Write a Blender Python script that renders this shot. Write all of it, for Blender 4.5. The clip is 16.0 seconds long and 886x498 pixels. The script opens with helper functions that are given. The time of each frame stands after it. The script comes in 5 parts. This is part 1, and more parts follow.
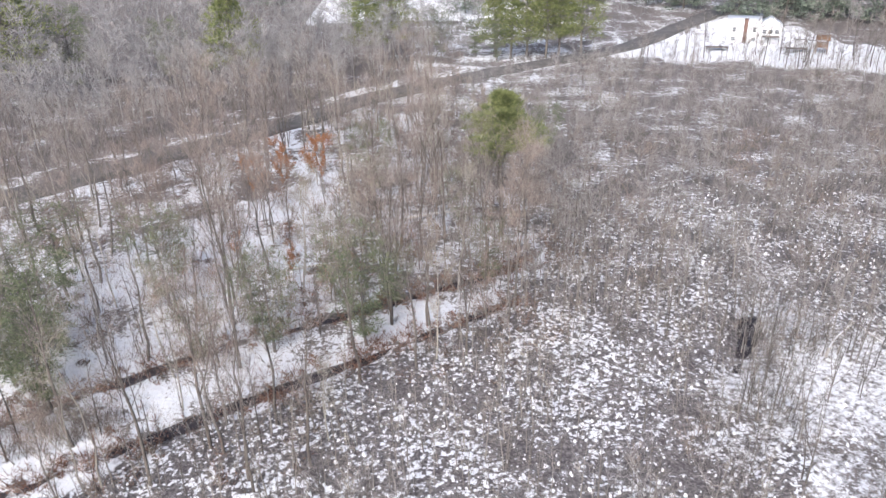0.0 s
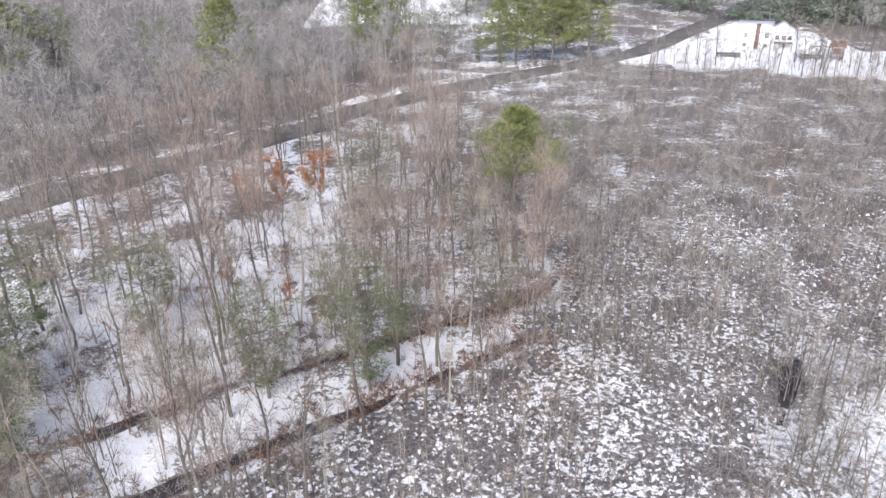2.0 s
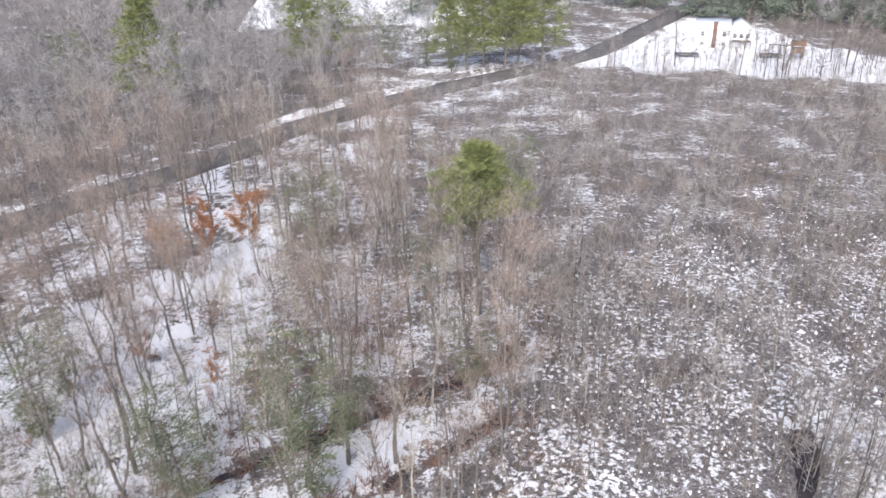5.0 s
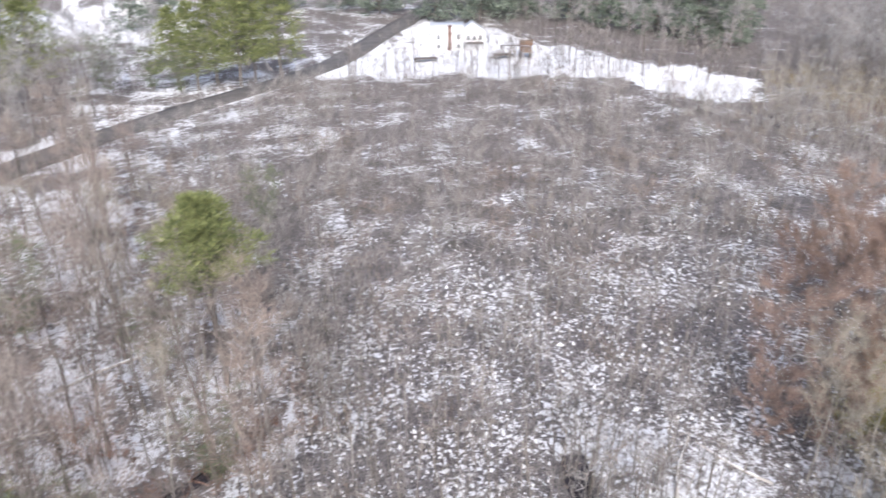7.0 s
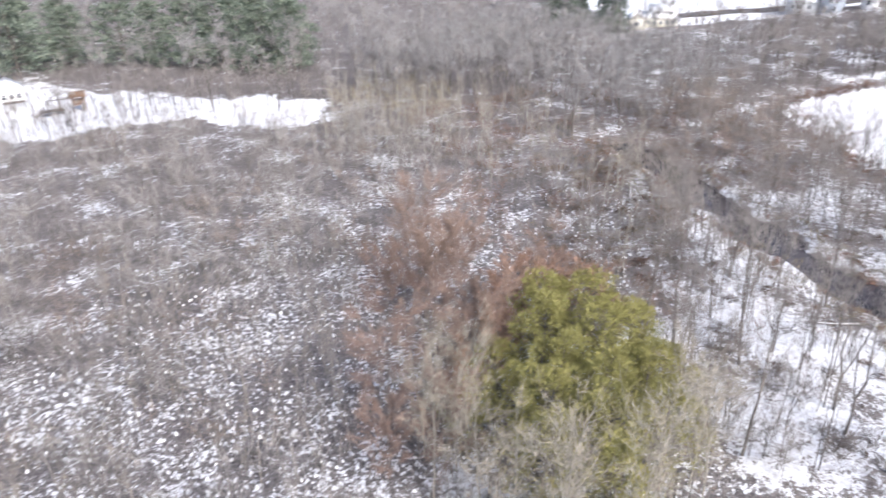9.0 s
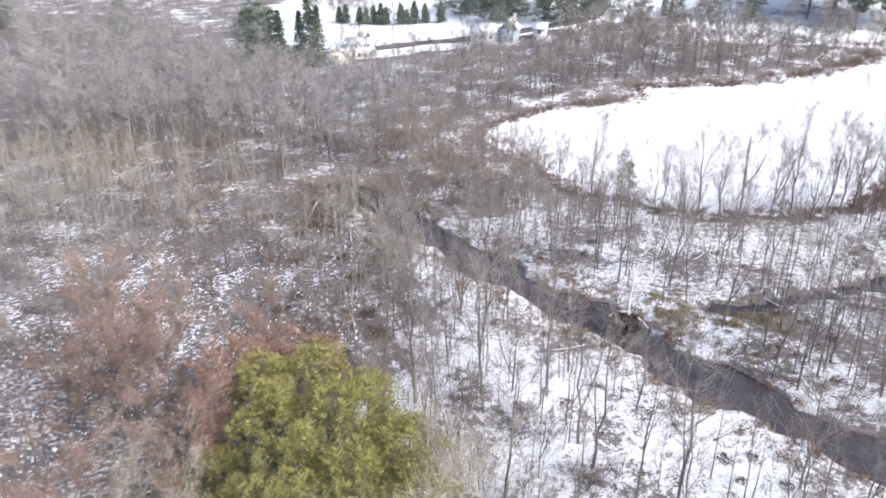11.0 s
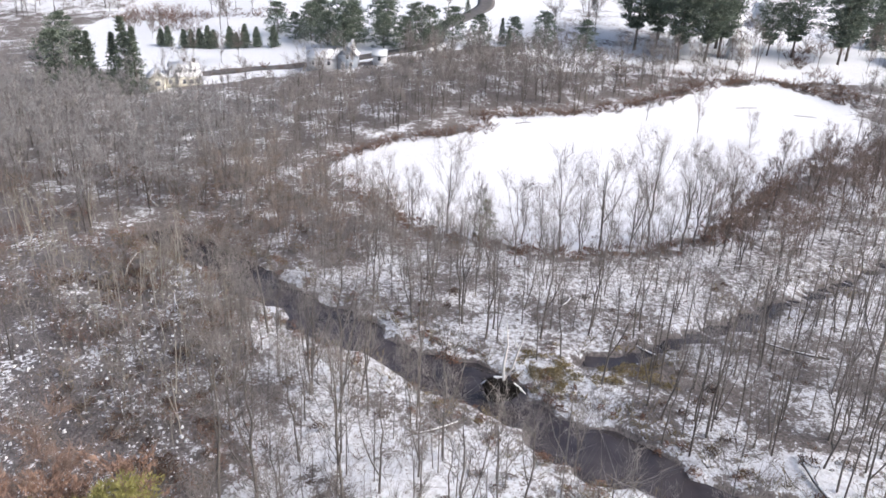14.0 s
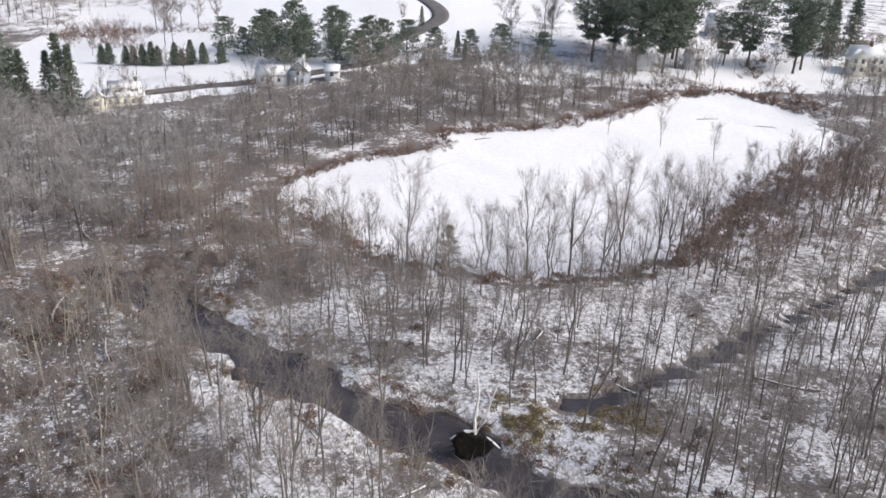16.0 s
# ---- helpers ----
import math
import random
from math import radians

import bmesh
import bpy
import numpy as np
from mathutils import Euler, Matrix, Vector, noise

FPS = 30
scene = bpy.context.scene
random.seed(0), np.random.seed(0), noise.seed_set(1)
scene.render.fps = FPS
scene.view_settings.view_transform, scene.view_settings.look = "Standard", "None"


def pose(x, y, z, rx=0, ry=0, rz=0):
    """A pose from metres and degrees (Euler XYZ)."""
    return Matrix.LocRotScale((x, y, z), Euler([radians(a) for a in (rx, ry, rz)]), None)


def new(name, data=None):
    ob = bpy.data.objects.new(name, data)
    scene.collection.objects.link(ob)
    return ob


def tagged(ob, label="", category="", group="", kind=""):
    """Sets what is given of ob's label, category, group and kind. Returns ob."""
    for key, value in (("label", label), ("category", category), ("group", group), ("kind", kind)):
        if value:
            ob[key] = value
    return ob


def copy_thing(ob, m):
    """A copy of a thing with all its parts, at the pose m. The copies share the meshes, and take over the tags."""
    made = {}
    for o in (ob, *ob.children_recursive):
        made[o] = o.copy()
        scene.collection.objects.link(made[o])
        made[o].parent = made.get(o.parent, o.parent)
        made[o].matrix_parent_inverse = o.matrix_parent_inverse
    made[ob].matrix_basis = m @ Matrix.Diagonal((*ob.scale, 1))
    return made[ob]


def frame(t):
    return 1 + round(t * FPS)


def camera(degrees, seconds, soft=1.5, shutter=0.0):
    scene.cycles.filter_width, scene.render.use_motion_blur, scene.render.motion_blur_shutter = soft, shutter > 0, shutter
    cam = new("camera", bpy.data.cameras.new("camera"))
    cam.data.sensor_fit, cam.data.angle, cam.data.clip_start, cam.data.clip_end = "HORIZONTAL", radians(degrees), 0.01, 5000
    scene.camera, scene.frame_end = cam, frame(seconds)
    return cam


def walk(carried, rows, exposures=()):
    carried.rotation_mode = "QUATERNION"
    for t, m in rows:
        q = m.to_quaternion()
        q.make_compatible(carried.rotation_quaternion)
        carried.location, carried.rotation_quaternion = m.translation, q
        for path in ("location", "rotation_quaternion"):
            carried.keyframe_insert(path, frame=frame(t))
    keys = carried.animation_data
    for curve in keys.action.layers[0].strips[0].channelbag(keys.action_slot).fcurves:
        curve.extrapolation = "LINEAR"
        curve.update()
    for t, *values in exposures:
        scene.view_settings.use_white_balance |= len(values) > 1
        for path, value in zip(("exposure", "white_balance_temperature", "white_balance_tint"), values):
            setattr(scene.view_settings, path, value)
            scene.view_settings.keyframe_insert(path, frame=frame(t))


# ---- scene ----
FOV = 61.9
cam = camera(FOV, 16.0, soft=1.5, shutter=0.4)
PATH = [
    (0.0, pose(-0.00, 0.00, 31.50, 63.98, 1.38, -0.75)),
    (0.5, pose(-0.40, 1.54, 31.42, 64.00, 1.22, -0.87)),
    (1.0, pose(-0.70, 3.02, 31.38, 64.00, 1.11, -0.94)),
    (1.5, pose(-0.90, 4.44, 31.38, 63.97, 1.09, -0.94)),
    (2.0, pose(-1.06, 5.83, 31.42, 63.98, 1.10, -0.95)),
    (2.5, pose(-1.22, 7.19, 31.49, 63.96, 1.07, -0.95)),
    (3.0, pose(-1.39, 8.55, 31.59, 63.95, 1.03, -0.95)),
    (3.5, pose(-1.52, 9.94, 31.69, 63.91, 0.94, -0.91)),
    (3.7, pose(-1.55, 10.52, 31.74, 63.86, 0.98, -0.89)),
    (5.8, pose(0.35, 19.18, 32.22, 62.86, 1.01, -9.20)),
    (6.0, pose(0.75, 19.74, 32.27, 62.82, 0.84, -10.26)),
    (6.5, pose(1.89, 20.83, 32.42, 62.88, 0.62, -16.40)),
    (7.0, pose(3.08, 21.50, 32.61, 63.02, 0.50, -23.81)),
    (7.5, pose(4.36, 21.73, 32.76, 63.31, 1.08, -31.32)),
    (8.0, pose(5.90, 21.79, 32.78, 63.71, 1.07, -39.70)),
    (8.5, pose(7.76, 22.25, 32.59, 64.13, 1.48, -47.28)),
    (9.0, pose(9.68, 22.84, 32.38, 64.54, 1.42, -54.80)),
    (9.5, pose(11.56, 23.39, 32.20, 65.26, 1.36, -61.35)),
    (10.0, pose(13.42, 23.83, 32.05, 65.86, 1.45, -67.27)),
    (10.2, pose(14.16, 24.00, 31.98, 66.04, 1.37, -69.53)),
    (12.3, pose(20.07, 26.01, 31.63, 67.53, -2.52, -83.63)),
    (12.5, pose(20.76, 26.13, 31.55, 67.66, -2.51, -84.43)),
    (13.0, pose(22.49, 26.38, 31.38, 68.03, -2.43, -86.25)),
    (13.5, pose(24.18, 26.62, 31.25, 68.36, -2.31, -87.57)),
    (14.0, pose(25.77, 26.87, 31.15, 68.64, -2.26, -88.74)),
    (14.5, pose(27.29, 27.13, 31.08, 68.95, -2.28, -89.80)),
    (15.0, pose(28.77, 27.08, 31.07, 69.19, -2.15, -90.72)),
    (15.5, pose(30.27, 27.04, 31.05, 69.40, -1.99, -91.68)),
    (16.0, pose(31.76, 27.00, 31.01, 69.62, -1.89, -92.22)),
]
walk(cam, PATH, [(0, .74, 6080, 11), (5.8, .80, 6060, 11), (8, .93, 6030, 11), (9.5, 1.03, 6010, 11), (10.2, 1.06, 6010, 11), (12.3, .71, 6120, 11), (14, .50, 6210, 11), (16, .32, 6330, 10)])

# ---- light: a bright overcast winter sky ----
SUN_EL, SUN_ROT = radians(38), radians(200)
world = bpy.data.worlds.new("world")
scene.world = world
world.use_nodes = True
wn, wl = world.node_tree.nodes, world.node_tree.links
sky = wn.new("ShaderNodeTexSky")
sky.sky_type = 'NISHITA'
sky.sun_disc = False
sky.sun_elevation, sky.sun_rotation = SUN_EL, SUN_ROT
sky.air_density, sky.dust_density, sky.ozone_density = 1.0, 6.0, 1.0
wl.new(sky.outputs[0], wn["Background"].inputs[0])
wn["Background"].inputs[1].default_value = 0.13
sun_data = bpy.data.lights.new("sun", 'SUN')
sun_data.energy, sun_data.angle, sun_data.color = 1.5, radians(25), (1.0, 0.985, 0.975)
sun = new("sun", sun_data)
sun.rotation_euler = (radians(90) - SUN_EL, 0, math.pi - SUN_ROT)

rng = np.random.default_rng(7)


# ---- materials ----
def shader(name):
    m = bpy.data.materials.new(name)
    m.use_nodes = True
    nt = m.node_tree
    return m, nt, nt.nodes["Principled BSDF"]


def node(nt, kind, **inputs):
    n = nt.nodes.new(kind)
    for k, v in inputs.items():
        if k.startswith("p_"):
            continue
        s = n.inputs[k.replace("_", " ")]
        if hasattr(v, "links"):
            nt.links.new(v, s)
        else:
            s.default_value = v
    return n


def ramp(nt, fac, stops):
    r = nt.nodes.new("ShaderNodeValToRGB")
    while len(r.color_ramp.elements) < len(stops):
        r.color_ramp.elements.new(0.5)
    for e, (p, c) in zip(r.color_ramp.elements, stops):
        e.position, e.color = p, (*c, 1)
    nt.links.new(fac, r.inputs[0])
    return r.outputs[0]


def mixed(nt, fac, a, b, mode='MIX'):
    n = nt.nodes.new("ShaderNodeMix")
    n.data_type, n.blend_type = 'RGBA', mode
    for v, s in ((fac, n.inputs[0]), (a, n.inputs[6]), (b, n.inputs[7])):
        if hasattr(v, "links"):
            nt.links.new(v, s)
        elif isinstance(v, tuple):
            s.default_value = (*v, 1)
        else:
            s.default_value = v
    return n.outputs[2]


def math_node(nt, op, a, b=0.0):
    n = nt.nodes.new("ShaderNodeMath")
    n.operation = op
    for v, s in ((a, n.inputs[0]), (b, n.inputs[1])):
        if hasattr(v, "links"):
            nt.links.new(v, s)
        else:
            s.default_value = v
    return n.outputs[0]


def noise_out(nt, coords, scale, detail=4.0, rough=0.6):
    n = node(nt, "ShaderNodeTexNoise", Vector=coords, Scale=scale, Detail=detail, Roughness=rough)
    return n.outputs[0]


def speckled(name, stops, scale=3.0, rough=0.9, island=0.35, bump=0.0, coarse=0.25):
    """A surface whose colour wanders over the stops: fine grain, broad patches, and a step from piece to piece."""
    m, nt, b = shader(name)
    pos = nt.nodes.new("ShaderNodeNewGeometry")
    fine = noise_out(nt, pos.outputs["Position"], scale)
    broad = noise_out(nt, pos.outputs["Position"], coarse, 2.0)
    own = math_node(nt, 'MULTIPLY', math_node(nt, 'SUBTRACT', pos.outputs["Random Per Island"], 0.5), island)
    f = math_node(nt, 'ADD', math_node(nt, 'MULTIPLY', math_node(nt, 'ADD', fine, broad), 0.5), own)
    nt.links.new(ramp(nt, f, stops), b.inputs["Base Color"])
    b.inputs["Roughness"].default_value = rough
    b.inputs["Specular IOR Level"].default_value = 0.2
    if bump:
        bp = node(nt, "ShaderNodeBump", Strength=bump, Distance=0.05, Height=fine)
        nt.links.new(bp.outputs[0], b.inputs["Normal"])
    return m


def steps(*cols):
    n = len(cols)
    return [(0.28 + 0.44 * i / max(1, n - 1), c) for i, c in enumerate(cols)]


BARK = speckled("bark_grey_brown", steps((.085, .075, .068), (.155, .14, .128), (.24, .222, .207)), 2.5, bump=0.4)
BARK_PALE = speckled("bark_pale_grey", steps((.24, .225, .195), (.34, .32, .285), (.43, .41, .37)), 2.0, bump=0.3)
STEM_TAN = speckled("bark_tan_grey", steps((.17, .152, .135), (.25, .228, .205), (.33, .305, .28)), 2.0, bump=.3)
BARK_DARK = speckled("bark_dark_wet", steps((.07, .06, .053), (.125, .11, .10), (.20, .182, .168)), 2.5, bump=0.4)
TWIG = speckled("twigs_grey", steps((.25, .235, .226), (.335, .316, .306), (.42, .402, .392)), 1.0, island=.5)
TWIG_RED = speckled("twigs_reddish", steps((.23, .188, .164), (.315, .26, .228), (.40, .338, .302)), 1.0, island=.5)
TWIG_BROWN = speckled("twigs_brown", steps((.15, .127, .112), (.215, .185, .167), (.29, .258, .237)), 1.0, island=.5)
TWIG_MID = speckled("twigs_dull_grey", steps((.19, .172, .16), (.265, .243, .23), (.34, .318, .305)), 1.0, island=.5)
TWIG_RUST = speckled("twigs_rust_brown", steps((.19, .135, .11), (.27, .195, .16), (.35, .262, .22)), 1.0, island=.5)
TWIG_TAN_RED = speckled("twigs_russet_tan", steps((.22, .175, .145), (.30, .245, .205), (.38, .315, .27)), 1.0, island=.5)
TWIG_RUSSET = speckled("twigs_russet_brown", steps((.15, .115, .098), (.215, .168, .146), (.29, .235, .208)), 1.0, island=.5)
TWIG_WARM = speckled("twigs_warm_grey", steps((.20, .172, .155), (.285, .25, .23), (.37, .332, .31)), 1.0, island=.5)
# neutral grey twigs: distance haze put into the colour
TWIG_HAZE = speckled("twigs_haze_grey", steps((.205, .198, .20), (.285, .276, .28), (.365, .356, .36)), 1.0, island=.5)
TWIG_TAN = speckled("twigs_tan", steps((.25, .222, .18), (.34, .308, .255), (.42, .388, .33)), 1.0, island=.5)
LEAF_RUST = speckled("dead_leaves_rust", steps((.20, .095, .06), (.32, .16, .10), (.40, .23, .155)), 1.0, island=.5)
LEAF_ORANGE = speckled("dead_leaves_orange", steps((.25, .11, .055), (.37, .175, .09), (.45, .245, .14)), 1.0, island=.5)
LEAF_DULL = speckled("dead_leaves_dull_russet", steps((.21, .13, .10), (.31, .20, .152), (.40, .28, .22)), 1.0, island=.5)
LEAF_BROWN = speckled("dead_leaves_dark_brown", steps((.07, .047, .037), (.125, .083, .065), (.20, .145, .115)), 1.0, island=.5)
LEAF_RED = speckled("dead_brush_red_brown", steps((.12, .065, .047), (.21, .122, .09), (.30, .19, .145)), 1.0, island=.5)
NEEDLE = speckled("pine_needles", steps((.08, .098, .045), (.185, .21, .088), (.31, .34, .15)), 1.6, island=.28, coarse=.9)
# dark needles of the far evergreens, lightened and greyed to include haze
NEEDLE_DARK = speckled("pine_needles_dark", steps((.09, .115, .092), (.165, .198, .158), (.25, .29, .235)), 1.6, island=.28, coarse=.9)
NEEDLE_OLIVE = speckled("needles_dull_green", steps((.09, .11, .07), (.15, .175, .105), (.23, .25, .15)), 1.6, island=.28, coarse=.9)
NEEDLE_GOLD = speckled("pine_needles_yellow_green", steps((.19, .185, .07), (.27, .255, .095), (.36, .335, .135)), 1.3, island=.22, coarse=.9)
DEADWOOD = speckled("bleached_dead_wood", steps((.30, .28, .25), (.48, .45, .41), (.66, .63, .58)), 2.0, bump=.3)
SNOWY_WOOD = speckled("dead_wood_plastered_with_snow", steps((.5, .48, .46), (.68, .67, .66), (.8, .8, .8)), 2.0, bump=.3)
SNOW = speckled("snow", steps((.74, .76, .80), (.80, .815, .84), (.86, .865, .87)), 1.0, rough=.6, island=.05)
SEDGE = speckled("dry_sedge_brown", steps((.13, .115, .105), (.21, .19, .178), (.30, .28, .262)), 1.2, island=.5)
SEDGE_GOLD = speckled("dry_grass_straw", steps((.15, .115, .055), (.26, .21, .115), (.36, .30, .18)), 1.2, island=.5)
ROOT = speckled("wet_root_earth", steps((.006, .005, .005), (.013, .011, .010), (.03, .026, .023)), 3.0, bump=.6)


def ground_material():
    m, nt, b = shader("snowy_ground")
    pos = nt.nodes.new("ShaderNodeNewGeometry").outputs["Position"]
    at = nt.nodes.new("ShaderNodeAttribute")
    at.attribute_name = "litter"
    tu = nt.nodes.new("ShaderNodeAttribute")
    tu.attribute_name = "tussock"
    n1 = noise_out(nt, pos, 0.16, 3.0)
    n2 = noise_out(nt, pos, 1.3, 5.0, .7)
    n3 = noise_out(nt, pos, 5.0, 3.0)
    n4 = noise_out(nt, pos, 2.4, 3.0, .65)
    blend = math_node(nt, 'ADD', math_node(nt, 'MULTIPLY', n1, .36), math_node(nt, 'ADD', math_node(nt, 'MULTIPLY', n2, .36), math_node(nt, 'MULTIPLY', n3, .28)))
    # bare patches where the litter share is above the grain
    need = math_node(nt, 'SUBTRACT', math_node(nt, 'ADD', blend, math_node(nt, 'MULTIPLY', at.outputs["Fac"], .42)), .70)
    bare = math_node(nt, 'MULTIPLY', need, 30.0)
    # hummocks: small snow caps standing between dark wet hollows
    vo = nt.nodes.new("ShaderNodeTexVoronoi")
    vo.inputs["Scale"].default_value = 2.4
    vo.inputs["Randomness"].default_value = 1.0
    warp = node(nt, "ShaderNodeTexNoise", Vector=pos, Scale=2.2, Detail=2.0)
    wv = nt.nodes.new("ShaderNodeVectorMath")
    wv.operation = 'MULTIPLY_ADD'
    nt.links.new(warp.outputs["Color"], wv.inputs[0])
    wv.inputs[1].default_value = (.8, .8, .8)
    nt.links.new(pos, wv.inputs[2])
    nt.links.new(wv.outputs[0], vo.inputs["Vector"])
    gap = math_node(nt, 'SUBTRACT', math_node(nt, 'ADD', math_node(nt, 'MULTIPLY', vo.outputs["Distance"], .7), math_node(nt, 'ADD', math_node(nt, 'MULTIPLY', n1, .38), math_node(nt, 'MULTIPLY', n4, 1.1))), .965)
    hollow = math_node(nt, 'MULTIPLY', math_node(nt, 'MULTIPLY', gap, 9.0), tu.outputs["Fac"])
    fac = nt.nodes.new("ShaderNodeClamp")
    nt.links.new(math_node(nt, 'MAXIMUM', bare, hollow), fac.inputs[0])
    snow = ramp(nt, n2, [(.3, (.73, .75, .80)), (.7, (.84, .85, .87))])
    soil = ramp(nt, n3, [(.3, (.055, .047, .045)), (.5, (.15, .132, .125)), (.74, (.29, .262, .248))])
    mire = ramp(nt, n3, [(.3, (.05, .044, .047)), (.5, (.13, .118, .12)), (.74, (.28, .26, .255))])
    below = mixed(nt, tu.outputs["Fac"], soil, mire)
    nt.links.new(mixed(nt, fac.outputs[0], snow, below), b.inputs["Base Color"])
    b.inputs["Roughness"].default_value = .75
    b.inputs["Specular IOR Level"].default_value = .25
    bp = node(nt, "ShaderNodeBump", Strength=.6, Distance=.25, Height=n2)
    nt.links.new(bp.outputs[0], b.inputs["Normal"])
    return m


def water_material():
    m, nt, b = shader("dark_brook_water")
    pos = nt.nodes.new("ShaderNodeNewGeometry").outputs["Position"]
    n1 = noise_out(nt, pos, .35, 3.0)
    nt.links.new(ramp(nt, n1, [(.35, (.036, .031, .036)), (.7, (.08, .07, .073))]), b.inputs["Base Color"])
    b.inputs["Roughness"].default_value = .12
    bp = node(nt, "ShaderNodeBump", Strength=.12, Distance=.1, Height=noise_out(nt, pos, 2.0, 2.0))
    nt.links.new(bp.outputs[0], b.inputs["Normal"])
    return m


def road_material():
    m, nt, b = shader("wet_asphalt")
    pos = nt.nodes.new("ShaderNodeNewGeometry").outputs["Position"]
    n1 = noise_out(nt, pos, .5, 4.0)
    nt.links.new(ramp(nt, n1, [(.3, (.085, .078, .075)), (.55, (.12, .112, .108)), (.8, (.19, .18, .175))]), b.inputs["Base Color"])
    b.inputs["Roughness"].default_value = .7
    return m


def painted(name, col, rough=.6, scale=2.0, vary=.12):
    lo = tuple(c * (1 - vary) for c in col)
    hi = tuple(min(1, c * (1 + vary)) for c in col)
    return speckled(name, [(.35, lo), (.65, hi)], scale, rough, island=.1)


GROUND, WATER, ROAD = ground_material(), water_material(), road_material()
WALL_WHITE = painted("white_clapboard", (.70, .71, .73))
WALL_CREAM = painted("cream_clapboard", (.75, .73, .63))
WALL_GREY = painted("grey_clapboard", (.36, .40, .46))
BRICK = painted("red_brick", (.155, .10, .085), .85, 6.0, .3)
FRAME_WHITE = painted("white_trim", (.78, .78, .77))
WOOD_RED = painted("cedar_boards", (.18, .115, .08), .8, 4.0, .3)
WOOD_GREY = painted("weathered_boards", (.16, .14, .125), .85, 4.0, .3)
GLASS, gnt, gb = shader("window_glass")
gb.inputs["Base Color"].default_value = (.14, .15, .17, 1)
gb.inputs["Roughness"].default_value = .08


# ---- the lie of the land ----
def sm(a, b, x):
    t = np.clip((np.asarray(x, float) - a) / (b - a), 0, 1)
    return t * t * (3 - 2 * t)


def way(points, step=2.0):
    """A smooth line through a few places."""
    p = np.array(points, float)
    q = np.vstack([2 * p[0] - p[1], p, 2 * p[-1] - p[-2]])
    out = []
    for i in range(1, len(q) - 2):
        n = max(2, int(np.linalg.norm(q[i + 1] - q[i]) / step))
        for t in np.linspace(0, 1, n, endpoint=False):
            out.append(.5 * (2 * q[i] + (q[i + 1] - q[i - 1]) * t + (2 * q[i - 1] - 5 * q[i] + 4 * q[i + 1] - q[i + 2]) * t * t
                             + (3 * q[i] - q[i - 1] - 3 * q[i + 1] + q[i + 2]) * t ** 3))
    return np.array(out + [p[-1]])


BROOK = way([(108, 62), (101, 53), (95, 46.5), (88, 39), (81, 31), (76.5, 24.5), (71, 18.5), (66, 12), (62, 6), (56, -2), (47, -13), (36, -30)])
BRANCH = way([(80.6, 14.6), (82.2, 10.6), (84.6, 6.6), (88.6, .8), (93, -5.2), (99, -13.5), (108, -26), (121, -44)])
DITCH_A = way([(-44, 29), (-32, 38), (-22, 45.5), (-14, 50), (-6, 54), (4, 59), (8, 62)], 1.0)
POOL = way([(20.4, 43), (21.8, 45.4), (23.4, 48), (24.8, 51)], .7)
DITCH_B = way([(-36, 27), (-24, 35), (-11, 43.5), (-5, 47), (0, 50.5), (6, 54.5)], 1.0)
ROAD_LINE = way([(-120, 24), (-85, 52), (-62, 71), (-48, 84), (-35, 97), (-23, 108), (-11, 123), (8, 138), (37, 157), (52, 174), (70, 195), (95, 222), (130, 250), (190, 280)], 3.0)
HILL_ROAD = way([(226, 33), (240, 33), (250, 28), (262, 22), (275, 18), (292, 19), (315, 26), (350, 40)], 3.0)
LANE = way([(190, 122), (204, 104), (212, 82), (214, 66), (222, 40), (226, 33)], 3.0)
FARM_TRACK = way([(186, -60), (204, -62), (222, -60), (236, -70), (250, -92), (265, -120)], 3.0)


def near(line, x, y):
    """Distance from places to a line."""
    x, y = np.atleast_1d(x), np.atleast_1d(y)
    best = np.full(x.shape, 1e9)
    lo, hi = line.min(0) - 20, line.max(0) + 20
    sel = (x > lo[0]) & (x < hi[0]) & (y > lo[1]) & (y < hi[1])
    if sel.any():
        px, py = x[sel], y[sel]
        b = best[sel]
        for a, c in zip(line[:-1], line[1:]):
            d = c - a
            t = np.clip(((px - a[0]) * d[0] + (py - a[1]) * d[1]) / (d @ d), 0, 1)
            b = np.minimum(b, np.hypot(px - a[0] - t * d[0], py - a[1] - t * d[1]))
        best[sel] = b
    return best


def hills(x, y):
    x, y = np.asarray(x, float), np.asarray(y, float)
    x0 = 112 + .8 * np.clip(y - 30, 0, 120)
    ze, zn = 28 * sm(0, 270, x - x0), 13 * sm(0, 220, y - 165)
    return np.maximum(ze, zn) + .25 * np.minimum(ze, zn) + 60 * sm(450, 1600, np.hypot(x, y))


